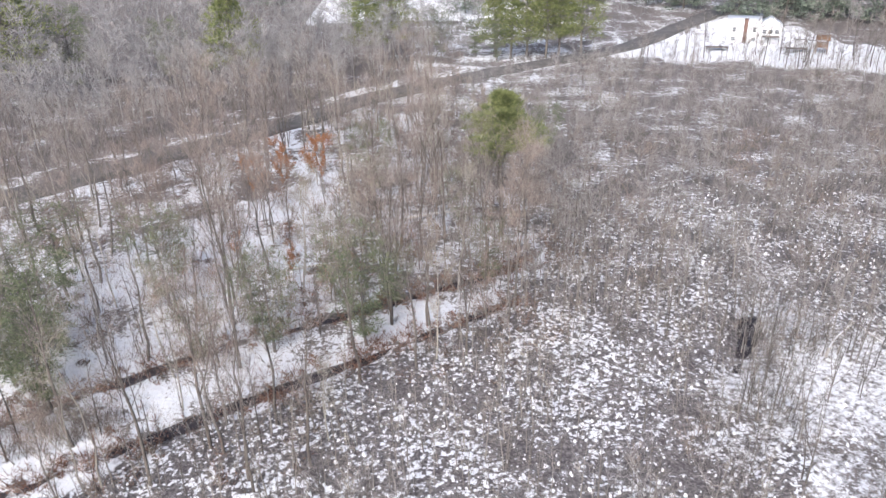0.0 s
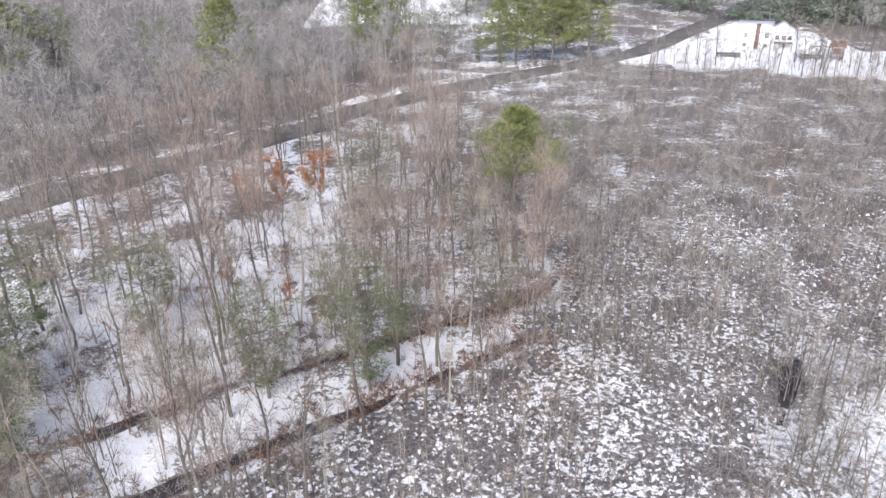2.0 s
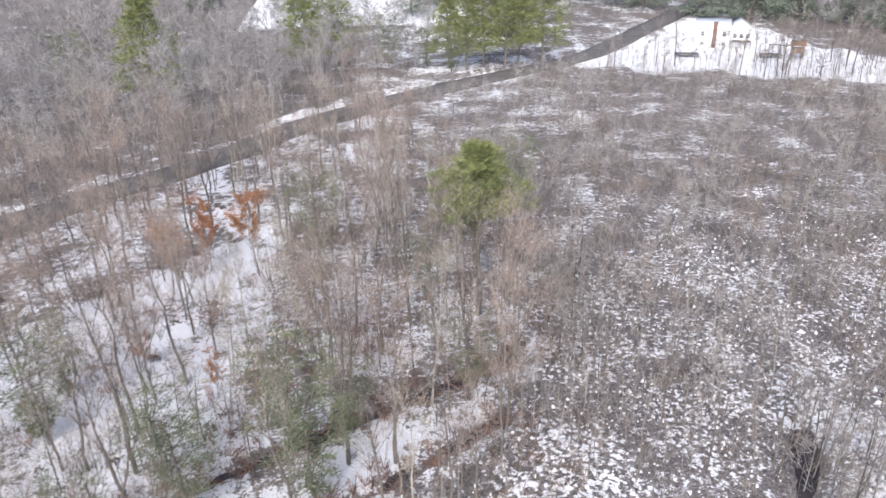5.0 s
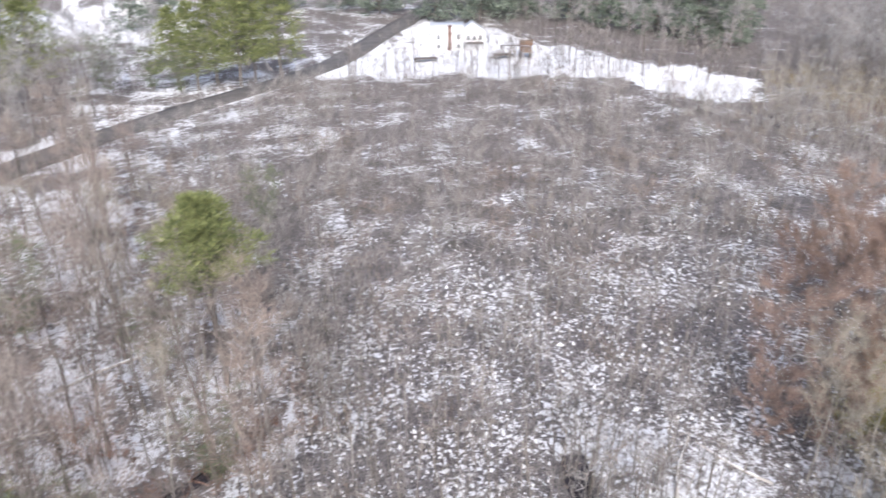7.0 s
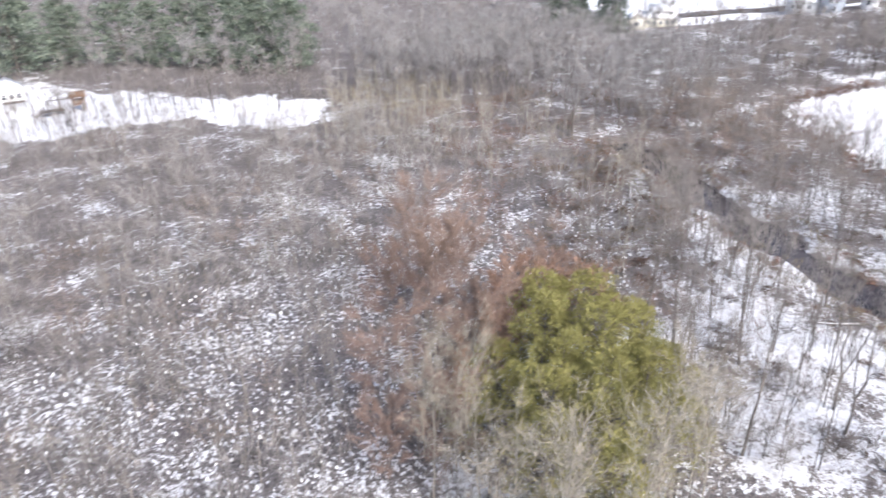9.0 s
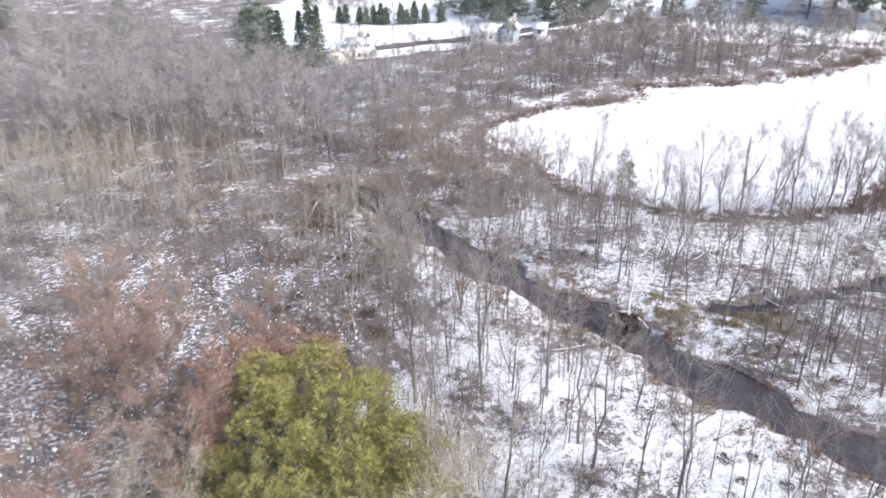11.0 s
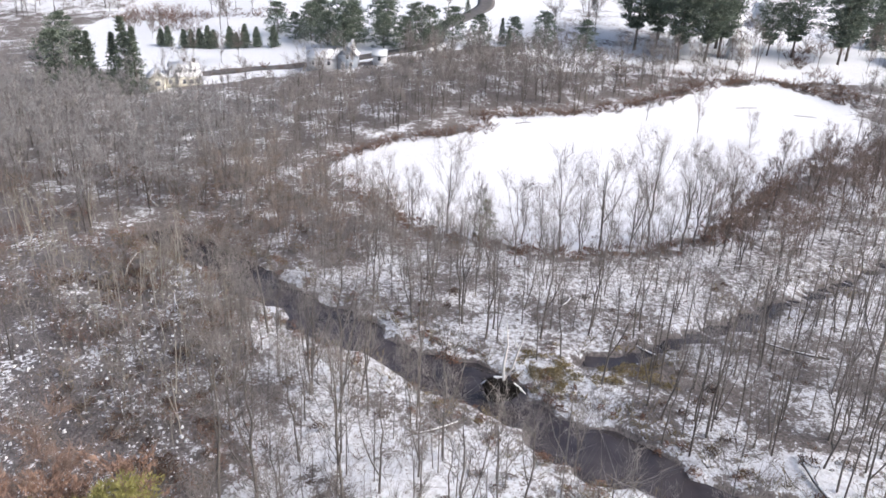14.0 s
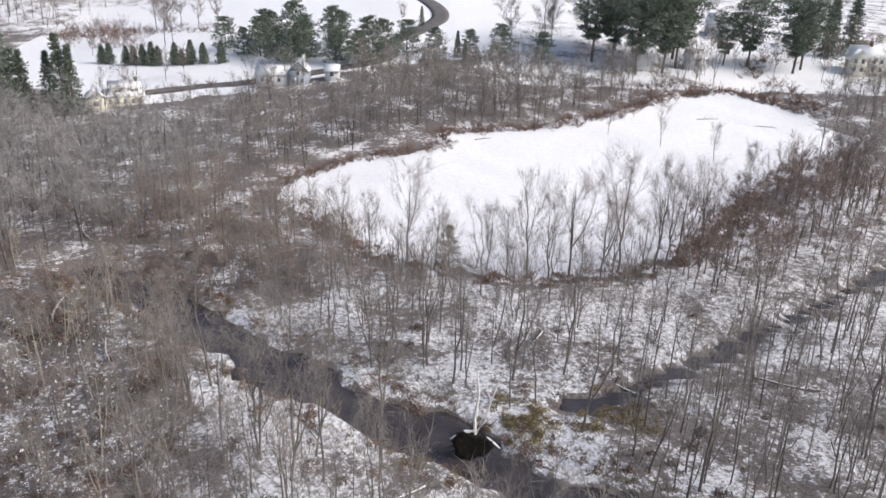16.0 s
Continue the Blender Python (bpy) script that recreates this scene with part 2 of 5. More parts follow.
def land(x, y):
    """The height of the ground, with the beds cut into it."""
    x, y = np.atleast_1d(np.asarray(x, float)), np.atleast_1d(np.asarray(y, float))
    z = hills(x, y)
    z = z + .18 * np.sin(x * .31 + 1.3 * np.sin(y * .23)) * np.sin(y * .27 + .8 * np.sin(x * .19))
    rag = .75 * np.sin(x * 1.1 + 2.1 * np.sin(y * .7)) * np.sin(y * .93 + 1.7 * np.sin(x * .6)) + .5 * np.sin(x * .37 + y * .29)
    z = z - 1.0 * (1 - sm(1.2, 3.3, near(BROOK, x, y) + rag))
    z = z - .85 * (1 - sm(.2, 1.9, near(BRANCH, x, y) + rag * .8)) * sm(2, 3, near(BROOK, x, y))
    z = z - .5 * (1 - sm(.2, 2.2, near(POOL, x, y) + .5 * rag))
    for d in (DITCH_A, DITCH_B):
        z = z - .5 * (1 - sm(.0, .65, near(d, x, y) + .42 * rag))
    return z


def h(x, y):
    return float(land(x, y)[0])


def inside(poly, x, y):
    """Which places lie in a stretch of the plan, whose edge is ragged."""
    x, y = np.atleast_1d(x), np.atleast_1d(y)
    x, y = x + 1.3 * np.sin(y * .47 + 1) + .4 * np.sin(x * .9 + y * .7), y + 1.3 * np.sin(x * .41) + .4 * np.sin(y * .8 - x * .6)
    res = np.zeros(x.shape, bool)
    for (x1, y1), (x2, y2) in zip(poly, poly[1:] + poly[:1]):
        c = (y1 > y) != (y2 > y)
        with np.errstate(divide='ignore', invalid='ignore'):
            res ^= c & (x < (x2 - x1) * (y - y1) / (y2 - y1 + 1e-12) + x1)
    return res


FIELD = [(141, 47.5), (126, 40), (113, 31), (107, 21), (106, 8), (112, -4), (124, -14), (140, -27), (152, -40), (166, -60), (188, -57), (203, -47), (196, -30), (182, -13), (173, 4), (169.5, 20.5), (160.5, 21), (157, 28), (152.5, 37)]
LAWN = [(33, 152), (46, 146), (62, 141), (74, 135), (84, 128), (86, 110), (92, 107), (104, 116), (100, 128), (92, 140), (86, 168), (70, 186), (58, 180)]
HILL_SNOW = [(196, 96), (212, 110), (232, 130), (262, 150), (330, 150), (380, 60), (380, -20), (300, -30), (262, 5), (240, 2), (226, 22), (216, 46), (208, 64)]
EAST_SNOW = [(205, -48), (232, -30), (250, -60), (262, -100), (225, -110), (206, -75)]
NORTH_SNOW = [(-30, 205), (10, 205), (24, 214), (30, 232), (-10, 236), (-36, 226)]
OPEN = (FIELD, LAWN, HILL_SNOW, EAST_SNOW, NORTH_SNOW)


# ---- mesh building ----
def mesh_np(name, v, f, mats, idx=None, smooth=False):
    """A mesh from arrays of places and triangles."""
    me = bpy.data.meshes.new(name)
    v, f = np.asarray(v, np.float32), np.asarray(f, np.int32)
    me.vertices.add(len(v))
    me.vertices.foreach_set("co", v.ravel())
    me.loops.add(f.size)
    me.loops.foreach_set("vertex_index", f.ravel())
    me.polygons.add(len(f))
    k = f.shape[1]
    me.polygons.foreach_set("loop_start", np.arange(0, f.size, k, dtype=np.int32))
    me.polygons.foreach_set("loop_total", np.full(len(f), k, np.int32))
    if idx is not None:
        me.polygons.foreach_set("material_index", np.asarray(idx, np.int32))
    if smooth:
        me.polygons.foreach_set("use_smooth", np.ones(len(f), bool))
    for m in mats:
        me.materials.append(m)
    me.update()
    me.validate()
    return me


class Soup:
    """Triangles gathered from tubes, twigs and tufts."""

    def __init__(self):
        self.v, self.f, self.n = [], [], 0

    def add(self, v, f):
        self.v.append(np.asarray(v, np.float32))
        self.f.append(np.asarray(f, np.int32) + self.n)
        self.n += len(v)
        return self

    def arrays(self):
        return np.concatenate(self.v), np.concatenate(self.f)

    def tube(self, pts, radii, sides=5):
        pts, radii = np.asarray(pts, float), np.asarray(radii, float)
        tan = np.gradient(pts, axis=0)
        tan /= np.linalg.norm(tan, axis=1, keepdims=True) + 1e-9
        ref = np.where(np.abs(tan[:, 2:3]) > .9, [[1.0, 0, 0]], [[0, 0, 1.0]])
        u = np.cross(tan, ref)
        u /= np.linalg.norm(u, axis=1, keepdims=True) + 1e-9
        w = np.cross(tan, u)
        a = np.linspace(0, 2 * np.pi, sides, endpoint=False)
        ring = pts[:, None] + radii[:, None, None] * (np.cos(a)[None, :, None] * u[:, None] + np.sin(a)[None, :, None] * w[:, None])
        n = len(pts)
        i, j = np.meshgrid(np.arange(n - 1), np.arange(sides), indexing='ij')
        p, q = i * sides + j, i * sides + (j + 1) % sides
        f = np.concatenate([np.stack([p, q, q + sides], -1).reshape(-1, 3), np.stack([p, q + sides, p + sides], -1).reshape(-1, 3)])
        return self.add(ring.reshape(-1, 3), f)

    def spikes(self, base, tip, r):
        """Many slim three-sided twigs or needles at once."""
        base, tip = np.asarray(base, float), np.asarray(tip, float)
        r = np.broadcast_to(r, (len(base),))[:, None]
        d = tip - base
        d = d / (np.linalg.norm(d, axis=1, keepdims=True) + 1e-9)
        ref = np.where(np.abs(d[:, 2:3]) > .9, [[1.0, 0, 0]], [[0, 0, 1.0]])
        u = np.cross(d, ref)
        u /= np.linalg.norm(u, axis=1, keepdims=True) + 1e-9
        w = np.cross(d, u)
        c = [base + r * (math.cos(k) * u + math.sin(k) * w) for k in (0, 2.094, 4.189)]
        v = np.stack([*c, tip], 1).reshape(-1, 3)
        o = np.arange(len(base))[:, None, None] * 4
        f = (o + np.array([[0, 1, 3], [1, 2, 3], [2, 0, 3]])[None]).reshape(-1, 3)
        return self.add(v, f)


    def blades(self, base, tip, r):
        """Many fine twigs or needles at once, too slim to show a round section."""
        base, tip = np.asarray(base, float), np.asarray(tip, float)
        n = len(base)
        r = np.broadcast_to(r, (n,))[:, None]
        d = unit(tip - base)
        u = unit(np.cross(d, unit(np.sin(np.arange(3 * n).reshape(n, 3) * 12.9898 + base * 7.1))))
        v = np.stack([base - r * u, base + r * u, tip], 1).reshape(-1, 3)
        return self.add(v, np.arange(3 * n).reshape(n, 3))


def unit(v):
    return v / (np.linalg.norm(v, axis=-1, keepdims=True) + 1e-9)


def bare_tree(r, height, limbs, twigs, spread=.30, clear=.35, thick=.0085, sides=6, twig_r=.02, twig_len=.15, forks=.35, light=False, rise=1.4, sway=1.0):
    """A leafless tree: trunk, branches and the fine rounded crown as three soups."""
    trunk, arms, fine = Soup(), Soup(), Soup()
    k = 5 if light else 8
    t = np.linspace(0, 1, k)
    bend = r.normal(0, .03 * height, (2, 3))
    line = np.stack([bend[0, 0] * t + bend[0, 1] * np.sin(3 * t) * .7, bend[1, 0] * t + bend[1, 1] * np.sin(3 * t + 1) * .7, t * height * .93], 1)
    line[:, :2] -= line[0, :2]
    if not light:
        line[1:-1, :2] += r.normal(0, .006 * height * sway, (k - 2, 2))
    trunk.tube(np.vstack([[line[0, 0], line[0, 1], -.25], line]), thick * height * np.concatenate([[1.4], (1 - t) ** .8 + .10]), sides)
    stems = [line]
    for i in range(int(r.random() < forks * 1.4) + int(r.random() < forks * .6)):
        # a second leader that parts from the first and bends up beside it
        f0, az, out = r.uniform(.12, .5), r.uniform(0, 6.28), height * r.uniform(.09, .19)
        root = np.array([np.interp(f0, t, line[:, c]) for c in range(3)])
        u = np.linspace(0, 1, max(4, k - 2))
        side = out * (1 - (1 - u) ** 2)
        rest = (1 - f0) * height * r.uniform(.66, .9)
        fork = root + np.stack([np.cos(az) * side, np.sin(az) * side, u * rest], 1)
        trunk.tube(fork, thick * height * .8 * (1 - f0) * ((1 - u) ** .8 + .1), sides)
        stems.append(np.stack([np.interp(t, f0 + (1 - f0) * u, fork[:, c], left=root[c]) for c in range(3)], 1))
    n = limbs
    which = r.integers(0, len(stems), n)
    s = np.minimum(clear + (1 - clear) * (np.arange(n) + r.random(n)) / n, .97)
    root = np.stack([[np.interp(s[i], t, stems[which[i]][:, c]) for c in range(3)] for i in range(n)])
    az = np.arange(n) * 2.4 + r.normal(0, .4, n)
    up = (s - clear) / (1 - clear)
    ln = (height * spread * (.32 + .62 * np.sin(np.pi * (.16 + .72 * up))) * r.uniform(.7, 1.25, n))[:, None]
    d = unit(np.stack([np.cos(az), np.sin(az), rise + .7 * s + r.normal(0, .25, n)], 1))
    rad = thick * height * .34 * (1.15 - s) + .008
    elbow, tip = root + d * ln * .5, root + d * ln * .5 + unit(d + [0, 0, .55]) * ln * .5
    arms.spikes(root, elbow + (tip - elbow) * .25, rad)
    arms.spikes(elbow, tip, rad * .6)
    m = n * 4
    q = np.repeat(np.arange(n), 4)
    u = r.uniform(.25, .95, (m, 1))
    b0 = np.where(u < .5, root[q] + (elbow - root)[q] * u * 2, elbow[q] + (tip - elbow)[q] * (u - .5) * 2)
    d2 = unit(d[q] + r.normal(0, .5, (m, 3)) + [0, 0, .3])
    l2 = ln[q] * r.uniform(.35, .65, (m, 1))
    (arms.blades if light else arms.spikes)(b0, b0 + d2 * l2, rad[q] * .5 + .006)
    twigs, twig_r = int(twigs * (2.1 if light else 3.0)), twig_r * (.5 if light else .42)
    pick = r.integers(0, m, twigs)
    base = b0[pick] + d2[pick] * l2[pick] * r.uniform(.1, 1, (twigs, 1)) + r.normal(0, .014 * height, (twigs, 3))
    dd = unit(d2[pick] + r.normal(0, .85 if light else .62, (twigs, 3)) + [0, 0, .2])
    fine.blades(base, base + dd * height * twig_len * .82 * r.uniform(.4, 1.2, (twigs, 1)), twig_r * r.uniform(.7, 1.3, twigs))
    return trunk, arms, fine


def conifer(r, height, width, whorls, per, tuft, base=.2, shape=1.0, droop=0.0, tuft_len=.5, tuft_r=.03, puff=.2, clumps=2, tip_up=.2, flat=.7, hollow=.1):
    """An evergreen: trunk, boughs in whorls and rounded clumps of needles along them."""
    trunk, arms, green = Soup(), Soup(), Soup()
    t = np.linspace(0, 1, 6)
    trunk.tube(np.stack([.02 * height * np.sin(4 * t), .015 * height * np.sin(3 * t + 1) - .0126 * height, t * height], 1) + [[0, 0, -.2]] * 6, height * .016 * (1.15 - t), 6)
    for i in range(whorls):
        s = base + (1 - base) * (i + .3) / whorls
        rr = width * (max(.04, 1 - s) / (1 - base)) ** shape
        if shape < .55:
            rr = width * max(.05, 1 - ((s - base) / (1 - base)) ** 1.7) ** .7 + .15
        elif shape < .8:
            rr = width * math.sin(math.pi * min(1, .32 + .68 * (1 - (s - base) / (1 - base)))) ** .7 + .15
        for j in range(per):
            az = i * 1.1 + 2 * math.pi * j / per + r.normal(0, .25)
            ln = rr * r.uniform(.6, 1.12)
            d = np.array([math.cos(az), math.sin(az), tip_up - droop + .5 * (s - .5)])
            root = np.array([0, 0, s * height + r.normal(0, .012 * height)])
            tip = root + d * ln
            arms.tube([root, (root + tip) / 2 + [0, 0, .06 * ln], tip], [.012 * height * (1.1 - s) * .5 + .012, .02, .01], 3)
            for k in range(clumps):
                at = root + (tip - root) * (1 - .42 * k * r.uniform(.7, 1.2)) + r.normal(0, .1 * ln, 3)
                size = puff * (.45 * width + .55 * ln) * r.uniform(.7, 1.25)
                out = unit(r.normal(0, 1, (tuft, 3))) * [1, 1, flat]
                q = at + out * size * r.uniform(hollow, .95, (tuft, 1))
                dd = unit(out + unit(d) * .35 + r.normal(0, .35, (tuft, 3)) + [0, 0, .35])
                green.blades(q, q + dd * tuft_len * r.uniform(.5, 1.2, (tuft, 1)), tuft_r * r.uniform(.7, 1.3, tuft))
    return trunk, arms, green


def thing(name, parts, label, category, group=""):
    """An empty with its parts, each a mesh of its own, of one or more soups with their materials."""
    top = tagged(new(name), label, category, group)
    for pname, *made in parts:
        v, f, idx = joined([(i, soup) for i, (soup, mat) in enumerate(made)])
        new(pname, mesh_np(pname, v, f, [mat for soup, mat in made], idx)).parent = top
    return top


def stand(x, y, turn=0.0, scale=1.0, sink=.05, lean=0.0):
    return Matrix.Translation((x, y, h(x, y) - sink)) @ Euler((lean, lean * .6, turn)).to_matrix().to_4x4() @ Matrix.Diagonal((scale, scale, scale, 1))


def scatter(name, protos, spots, label, category, mats):
    """Trees or shrubs past counting, joined into one object."""
    if not len(spots):
        return None
    vs, fs, ms, n = [], [], [], 0
    for x, y, z, turn, s, k in spots:
        v, f, mi = protos[int(k) % len(protos)]
        c, d = math.cos(turn) * s, math.sin(turn) * s
        vs.append(np.stack([v[:, 0] * c - v[:, 1] * d + x, v[:, 0] * d + v[:, 1] * c + y, v[:, 2] * s * (.9 + .2 * math.sin(turn * 7)) + z], 1))
        fs.append(f + n)
        ms.append(mi)
        n += len(v)
    ob = new(name, mesh_np(name, np.concatenate(vs), np.concatenate(fs), mats, np.concatenate(ms)))
    return tagged(ob, label, category, kind="stuff")


def joined(soups):
    """One light prototype from several soups, with a material slot each."""
    vs, fs, ms, n = [], [], [], 0
    for slot, s in soups:
        v, f = s.arrays()
        vs.append(v), fs.append(f + n), ms.append(np.full(len(f), slot))
        n += len(v)
    return np.concatenate(vs).astype(np.float32), np.concatenate(fs), np.concatenate(ms)


def sown(poly, gap, r, keep=lambda x, y: np.ones(len(x), bool)):
    """Places sown unevenly over a stretch of the plan."""
    p = np.array(poly, float)
    lo, hi = p.min(0), p.max(0)
    gx, gy = np.meshgrid(np.arange(lo[0], hi[0], gap), np.arange(lo[1], hi[1], gap))
    x, y = gx.ravel() + r.uniform(-.6, .6, gx.size) * gap, gy.ravel() + r.uniform(-.6, .6, gx.size) * gap
    ok = inside(poly, x, y) & keep(x, y)
    return x[ok], y[ok]


GLADES = (((62, 24), (75, 22), 2.4), ((4.8, 61), (6, 65), 1.2), ((-11, 66), (-17, 78), 2.2), ((-7, 70), (-7.5, 79), 2.2), ((-27, 43), (-30, 48), 3), ((-4, 44), (-6, 50), 2), ((-12, 45), (-14, 50), 2.2))


def clear_of(x, y, glades=GLADES):
    """Neither in water, on a road, nor on open snow."""
    ok = (near(BROOK, x, y) > 3.3 + 3 * (np.sin(x * 5.3) * np.sin(y * 4.7) > .1)) & (near(BRANCH, x, y) > 1.9) & (near(ROAD_LINE, x, y) > 4.2 + 5 * (np.sin(x * 5.1) * np.sin(y * 4.9) > .0))
    ok &= (near(DITCH_A, x, y) > 1.0) & (near(DITCH_B, x, y) > 1.0) & (near(LANE, x, y) > 3.5) & (near(HILL_ROAD, x, y) > 4)
    for o in OPEN:
        ok &= ~inside(o, x, y)
    for a, b, wide in glades:
        ok &= near(np.array([a, b], float), x, y) > wide
    # only the stretch that the walk overlooks
    return ok & ((x < 50) | (y > 15 - .70 * (x - 32))) & (x > -.66 * y - 14)


# ---- ground, water and roads ----
def axis(lo, hi, fine_lo, fine_hi, step):
    a = list(np.arange(fine_lo, fine_hi + .01, step))
    s, q = step, fine_hi
    while q < hi:
        s *= 1.25
        q += s
        a.append(q)
    s, q = step, fine_lo
    while q > lo:
        s *= 1.25
        q -= s
        a.insert(0, q)
    return np.array(a)


def build_ground():
    ax, ay = axis(-3200, 3600, -50, 206, 1.0), axis(-3200, 3600, -62, 128, 1.0)
    gx, gy = np.meshgrid(ax, ay)
    x, y = gx.ravel(), gy.ravel()
    z = land(x, y)
    w = len(ax)
    i, j = np.meshgrid(np.arange(len(ay) - 1), np.arange(w - 1), indexing='ij')
    a = (i * w + j).ravel()
    me = mesh_np("ground", np.stack([x, y, z], 1), np.stack([a, a + 1, a + w + 1, a + w], 1), [GROUND], smooth=True)
    lit = np.full(x.shape, .60)
    swamp = inside(SWAMP, x, y)
    lit[swamp] = np.where(y > 90, .64, np.where(y > 70, .57, .51))[swamp]
    lit[inside(EAST_WOOD, x, y)] = np.where(y < 14, .55, .47)[inside(EAST_WOOD, x, y)]
    lit[inside(EAST_WOOD, x, y) & (x > 86)] = .50
    lit[inside(EAST_WOOD, x, y) & (x < 70)] = .43
    lit[inside(WEST_WOOD, x, y)] = np.where(near(ROAD_LINE, x, y) < 22, .52, np.where(x > -12, np.where(y > 54, .52, .46), .40))[inside(WEST_WOOD, x, y)]
    lit[inside(BRUSH, x, y)] = .66
    lit[inside(EDGE_FLAT, x, y)] = .6
    lit[inside(THICK_WOOD, x, y) | inside(MID_WOOD, x, y)] = .62
    lit[inside(HILL_WOOD, x, y)] = .72
    straw = inside(STRAW_FLAT, x, y)
    lit[straw] = .6
    lit = np.where((x > 215) | (y > 125) | (y < -70), np.maximum(lit, .62), lit)
    lit = np.where((y > 112) & (x < 30), np.where((y > 150) & (x < -10), .72, .56), lit)
    north = inside(NORTH_WOOD, x, y)
    lit[north] = np.where(near(ROAD_LINE, x, y) < 6 + 1.5 * np.sin(x * .35), .47, np.maximum(lit, np.where(x > -6, .5, .68)))[north]
    lit = np.where((x > 300) | ((x > 204) & (y < 10)), .45, lit)
    for o in OPEN:
        # on the lawn, litter-coloured patches stand in for shade cast by the saplings
        lit[inside(o, x, y)] = .3 if o is LAWN else -.6
    wet = sm(-.42, -.6, z - hills(x, y)) * (np.minimum(near(BROOK, x, y), near(BRANCH, x, y)) < 7)
    lit = lit + .8 * wet
    lit = lit + .22 * (1 - sm(.2, 1.0, np.minimum(np.minimum(near(POOL, x, y), near(DITCH_A, x, y)), near(DITCH_B, x, y))))
    tus = np.where(swamp, 1 - .8 * sm(74, 100, y), 0.0)
    snowy = swamp & (y < 86) & (np.sin(x * .33 + 1.7 * np.sin(y * .21)) * np.sin(y * .37 + 1.4 * np.sin(x * .17)) + .3 * np.sin(x * .9 + y * .7) > .3)
    tus[snowy] *= .6
    lit[snowy] -= .04
    tus[straw] = .6
    tus[inside(EAST_WOOD, x, y)] = np.where(x < 70, .1, .22)[inside(EAST_WOOD, x, y)]
    tus[inside(YOUNG, x, y)] = .25
    lit[inside(YOUNG, x, y)] = .44
    for nm, val in (("litter", lit), ("tussock", tus)):
        at = me.attributes.new(nm, 'FLOAT', 'POINT')
        at.data.foreach_set("value", val.astype(np.float32))
    return tagged(new("ground", me), "snow-covered ground with leaf litter and frozen tussocks", "ground", kind="structure")


def strip(name, line, width, rise, mat, label, category, level=None, thick=.06):
    """A ribbon with thickness along a line: a road, or the water in its bed."""
    t = unit(np.gradient(line, axis=0))
    nrm = np.stack([-t[:, 1], t[:, 0]], 1)
    wob = 1 + .12 * np.sin(np.arange(len(line)) * .9)
    cols = []
    for s in (-1, -.5, 0, .5, 1):
        p = line + nrm * s * width / 2 * (wob[:, None] if level is not None else 1)
        z = hills(p[:, 0], p[:, 1]) + rise if level is None else np.full(len(p), level)
        if level is None:
            z = np.maximum(z, land(p[:, 0], p[:, 1]) + rise * .5)
        cols.append(np.column_stack([p, z]))
    top = np.stack(cols, 1)
    n, k = top.shape[:2]
    low = top - [0, 0, thick]
    v = np.concatenate([top.reshape(-1, 3), low[:, [0, -1]].reshape(-1, 3)])
    i, j = np.meshgrid(np.arange(n - 1), np.arange(k - 1), indexing='ij')
    a = (i * k + j).ravel()
    f = [np.stack([a, a + 1, a + k + 1, a + k], 1)]
    b, o = np.arange(n - 1), n * k
    f.append(np.stack([b * k, b * k + k, o + 2 * b + 2, o + 2 * b], 1))
    f.append(np.stack([b * k + k - 1, o + 2 * b + 1, o + 2 * b + 3, b * k + 2 * k - 1], 1))
    return tagged(new(name, mesh_np(name, v, np.concatenate(f), [mat], smooth=False)), label, category, kind="structure")


SWAMP = [(8, 55), (-2, 48), (-14, 40), (-34, 26), (-30, 14), (40, 14), (50, 30), (62, 42), (72, 50), (86, 58), (98, 74), (100, 96), (88, 108), (82, 126), (70, 136), (44, 144), (24, 146), (10, 130), (2, 108), (4, 88), (11, 72)]
BRUSH = [(58, 45), (68, 40), (84, 47), (96, 57), (112, 72), (108, 92), (98, 98), (92, 80), (80, 64)]
WEST_WOOD = [(-75, 62), (-40, 30), (-20, 30), (8, 46), (11, 72), (4, 90), (4, 112), (-4, 122), (-22, 108), (-48, 83)]
EAST_WOOD = [(52, 33), (44, 12), (50, -10), (60, -40), (90, -75), (150, -62), (138, -32), (114, -10), (105, 4), (105, 24), (112, 34), (128, 45), (140, 52), (120, 66), (100, 62), (84, 48), (66, 42), (48, 36)]
NORTH_WOOD = [(-160, 60), (-120, 40), (-80, 70), (-48, 92), (-18, 122), (4, 140), (34, 160), (50, 180), (60, 210), (20, 260), (-60, 300), (-220, 260), (-240, 120)]
MID_WOOD = [(142, 51), (158, 36), (171, 22), (176, 4), (184, -10), (204, -6), (210, 20), (202, 60), (194, 84), (180, 94), (160, 58)]
HILL_WOOD = [(98, 96), (124, 84), (150, 98), (180, 104), (196, 120), (230, 150), (260, 190), (240, 280), (150, 290), (90, 230), (88, 170), (104, 120)]
SOUTH_WOOD = [(140, -32), (156, -46), (168, -64), (190, -60), (206, -78), (225, -112), (200, -150), (120, -140), (80, -90)]

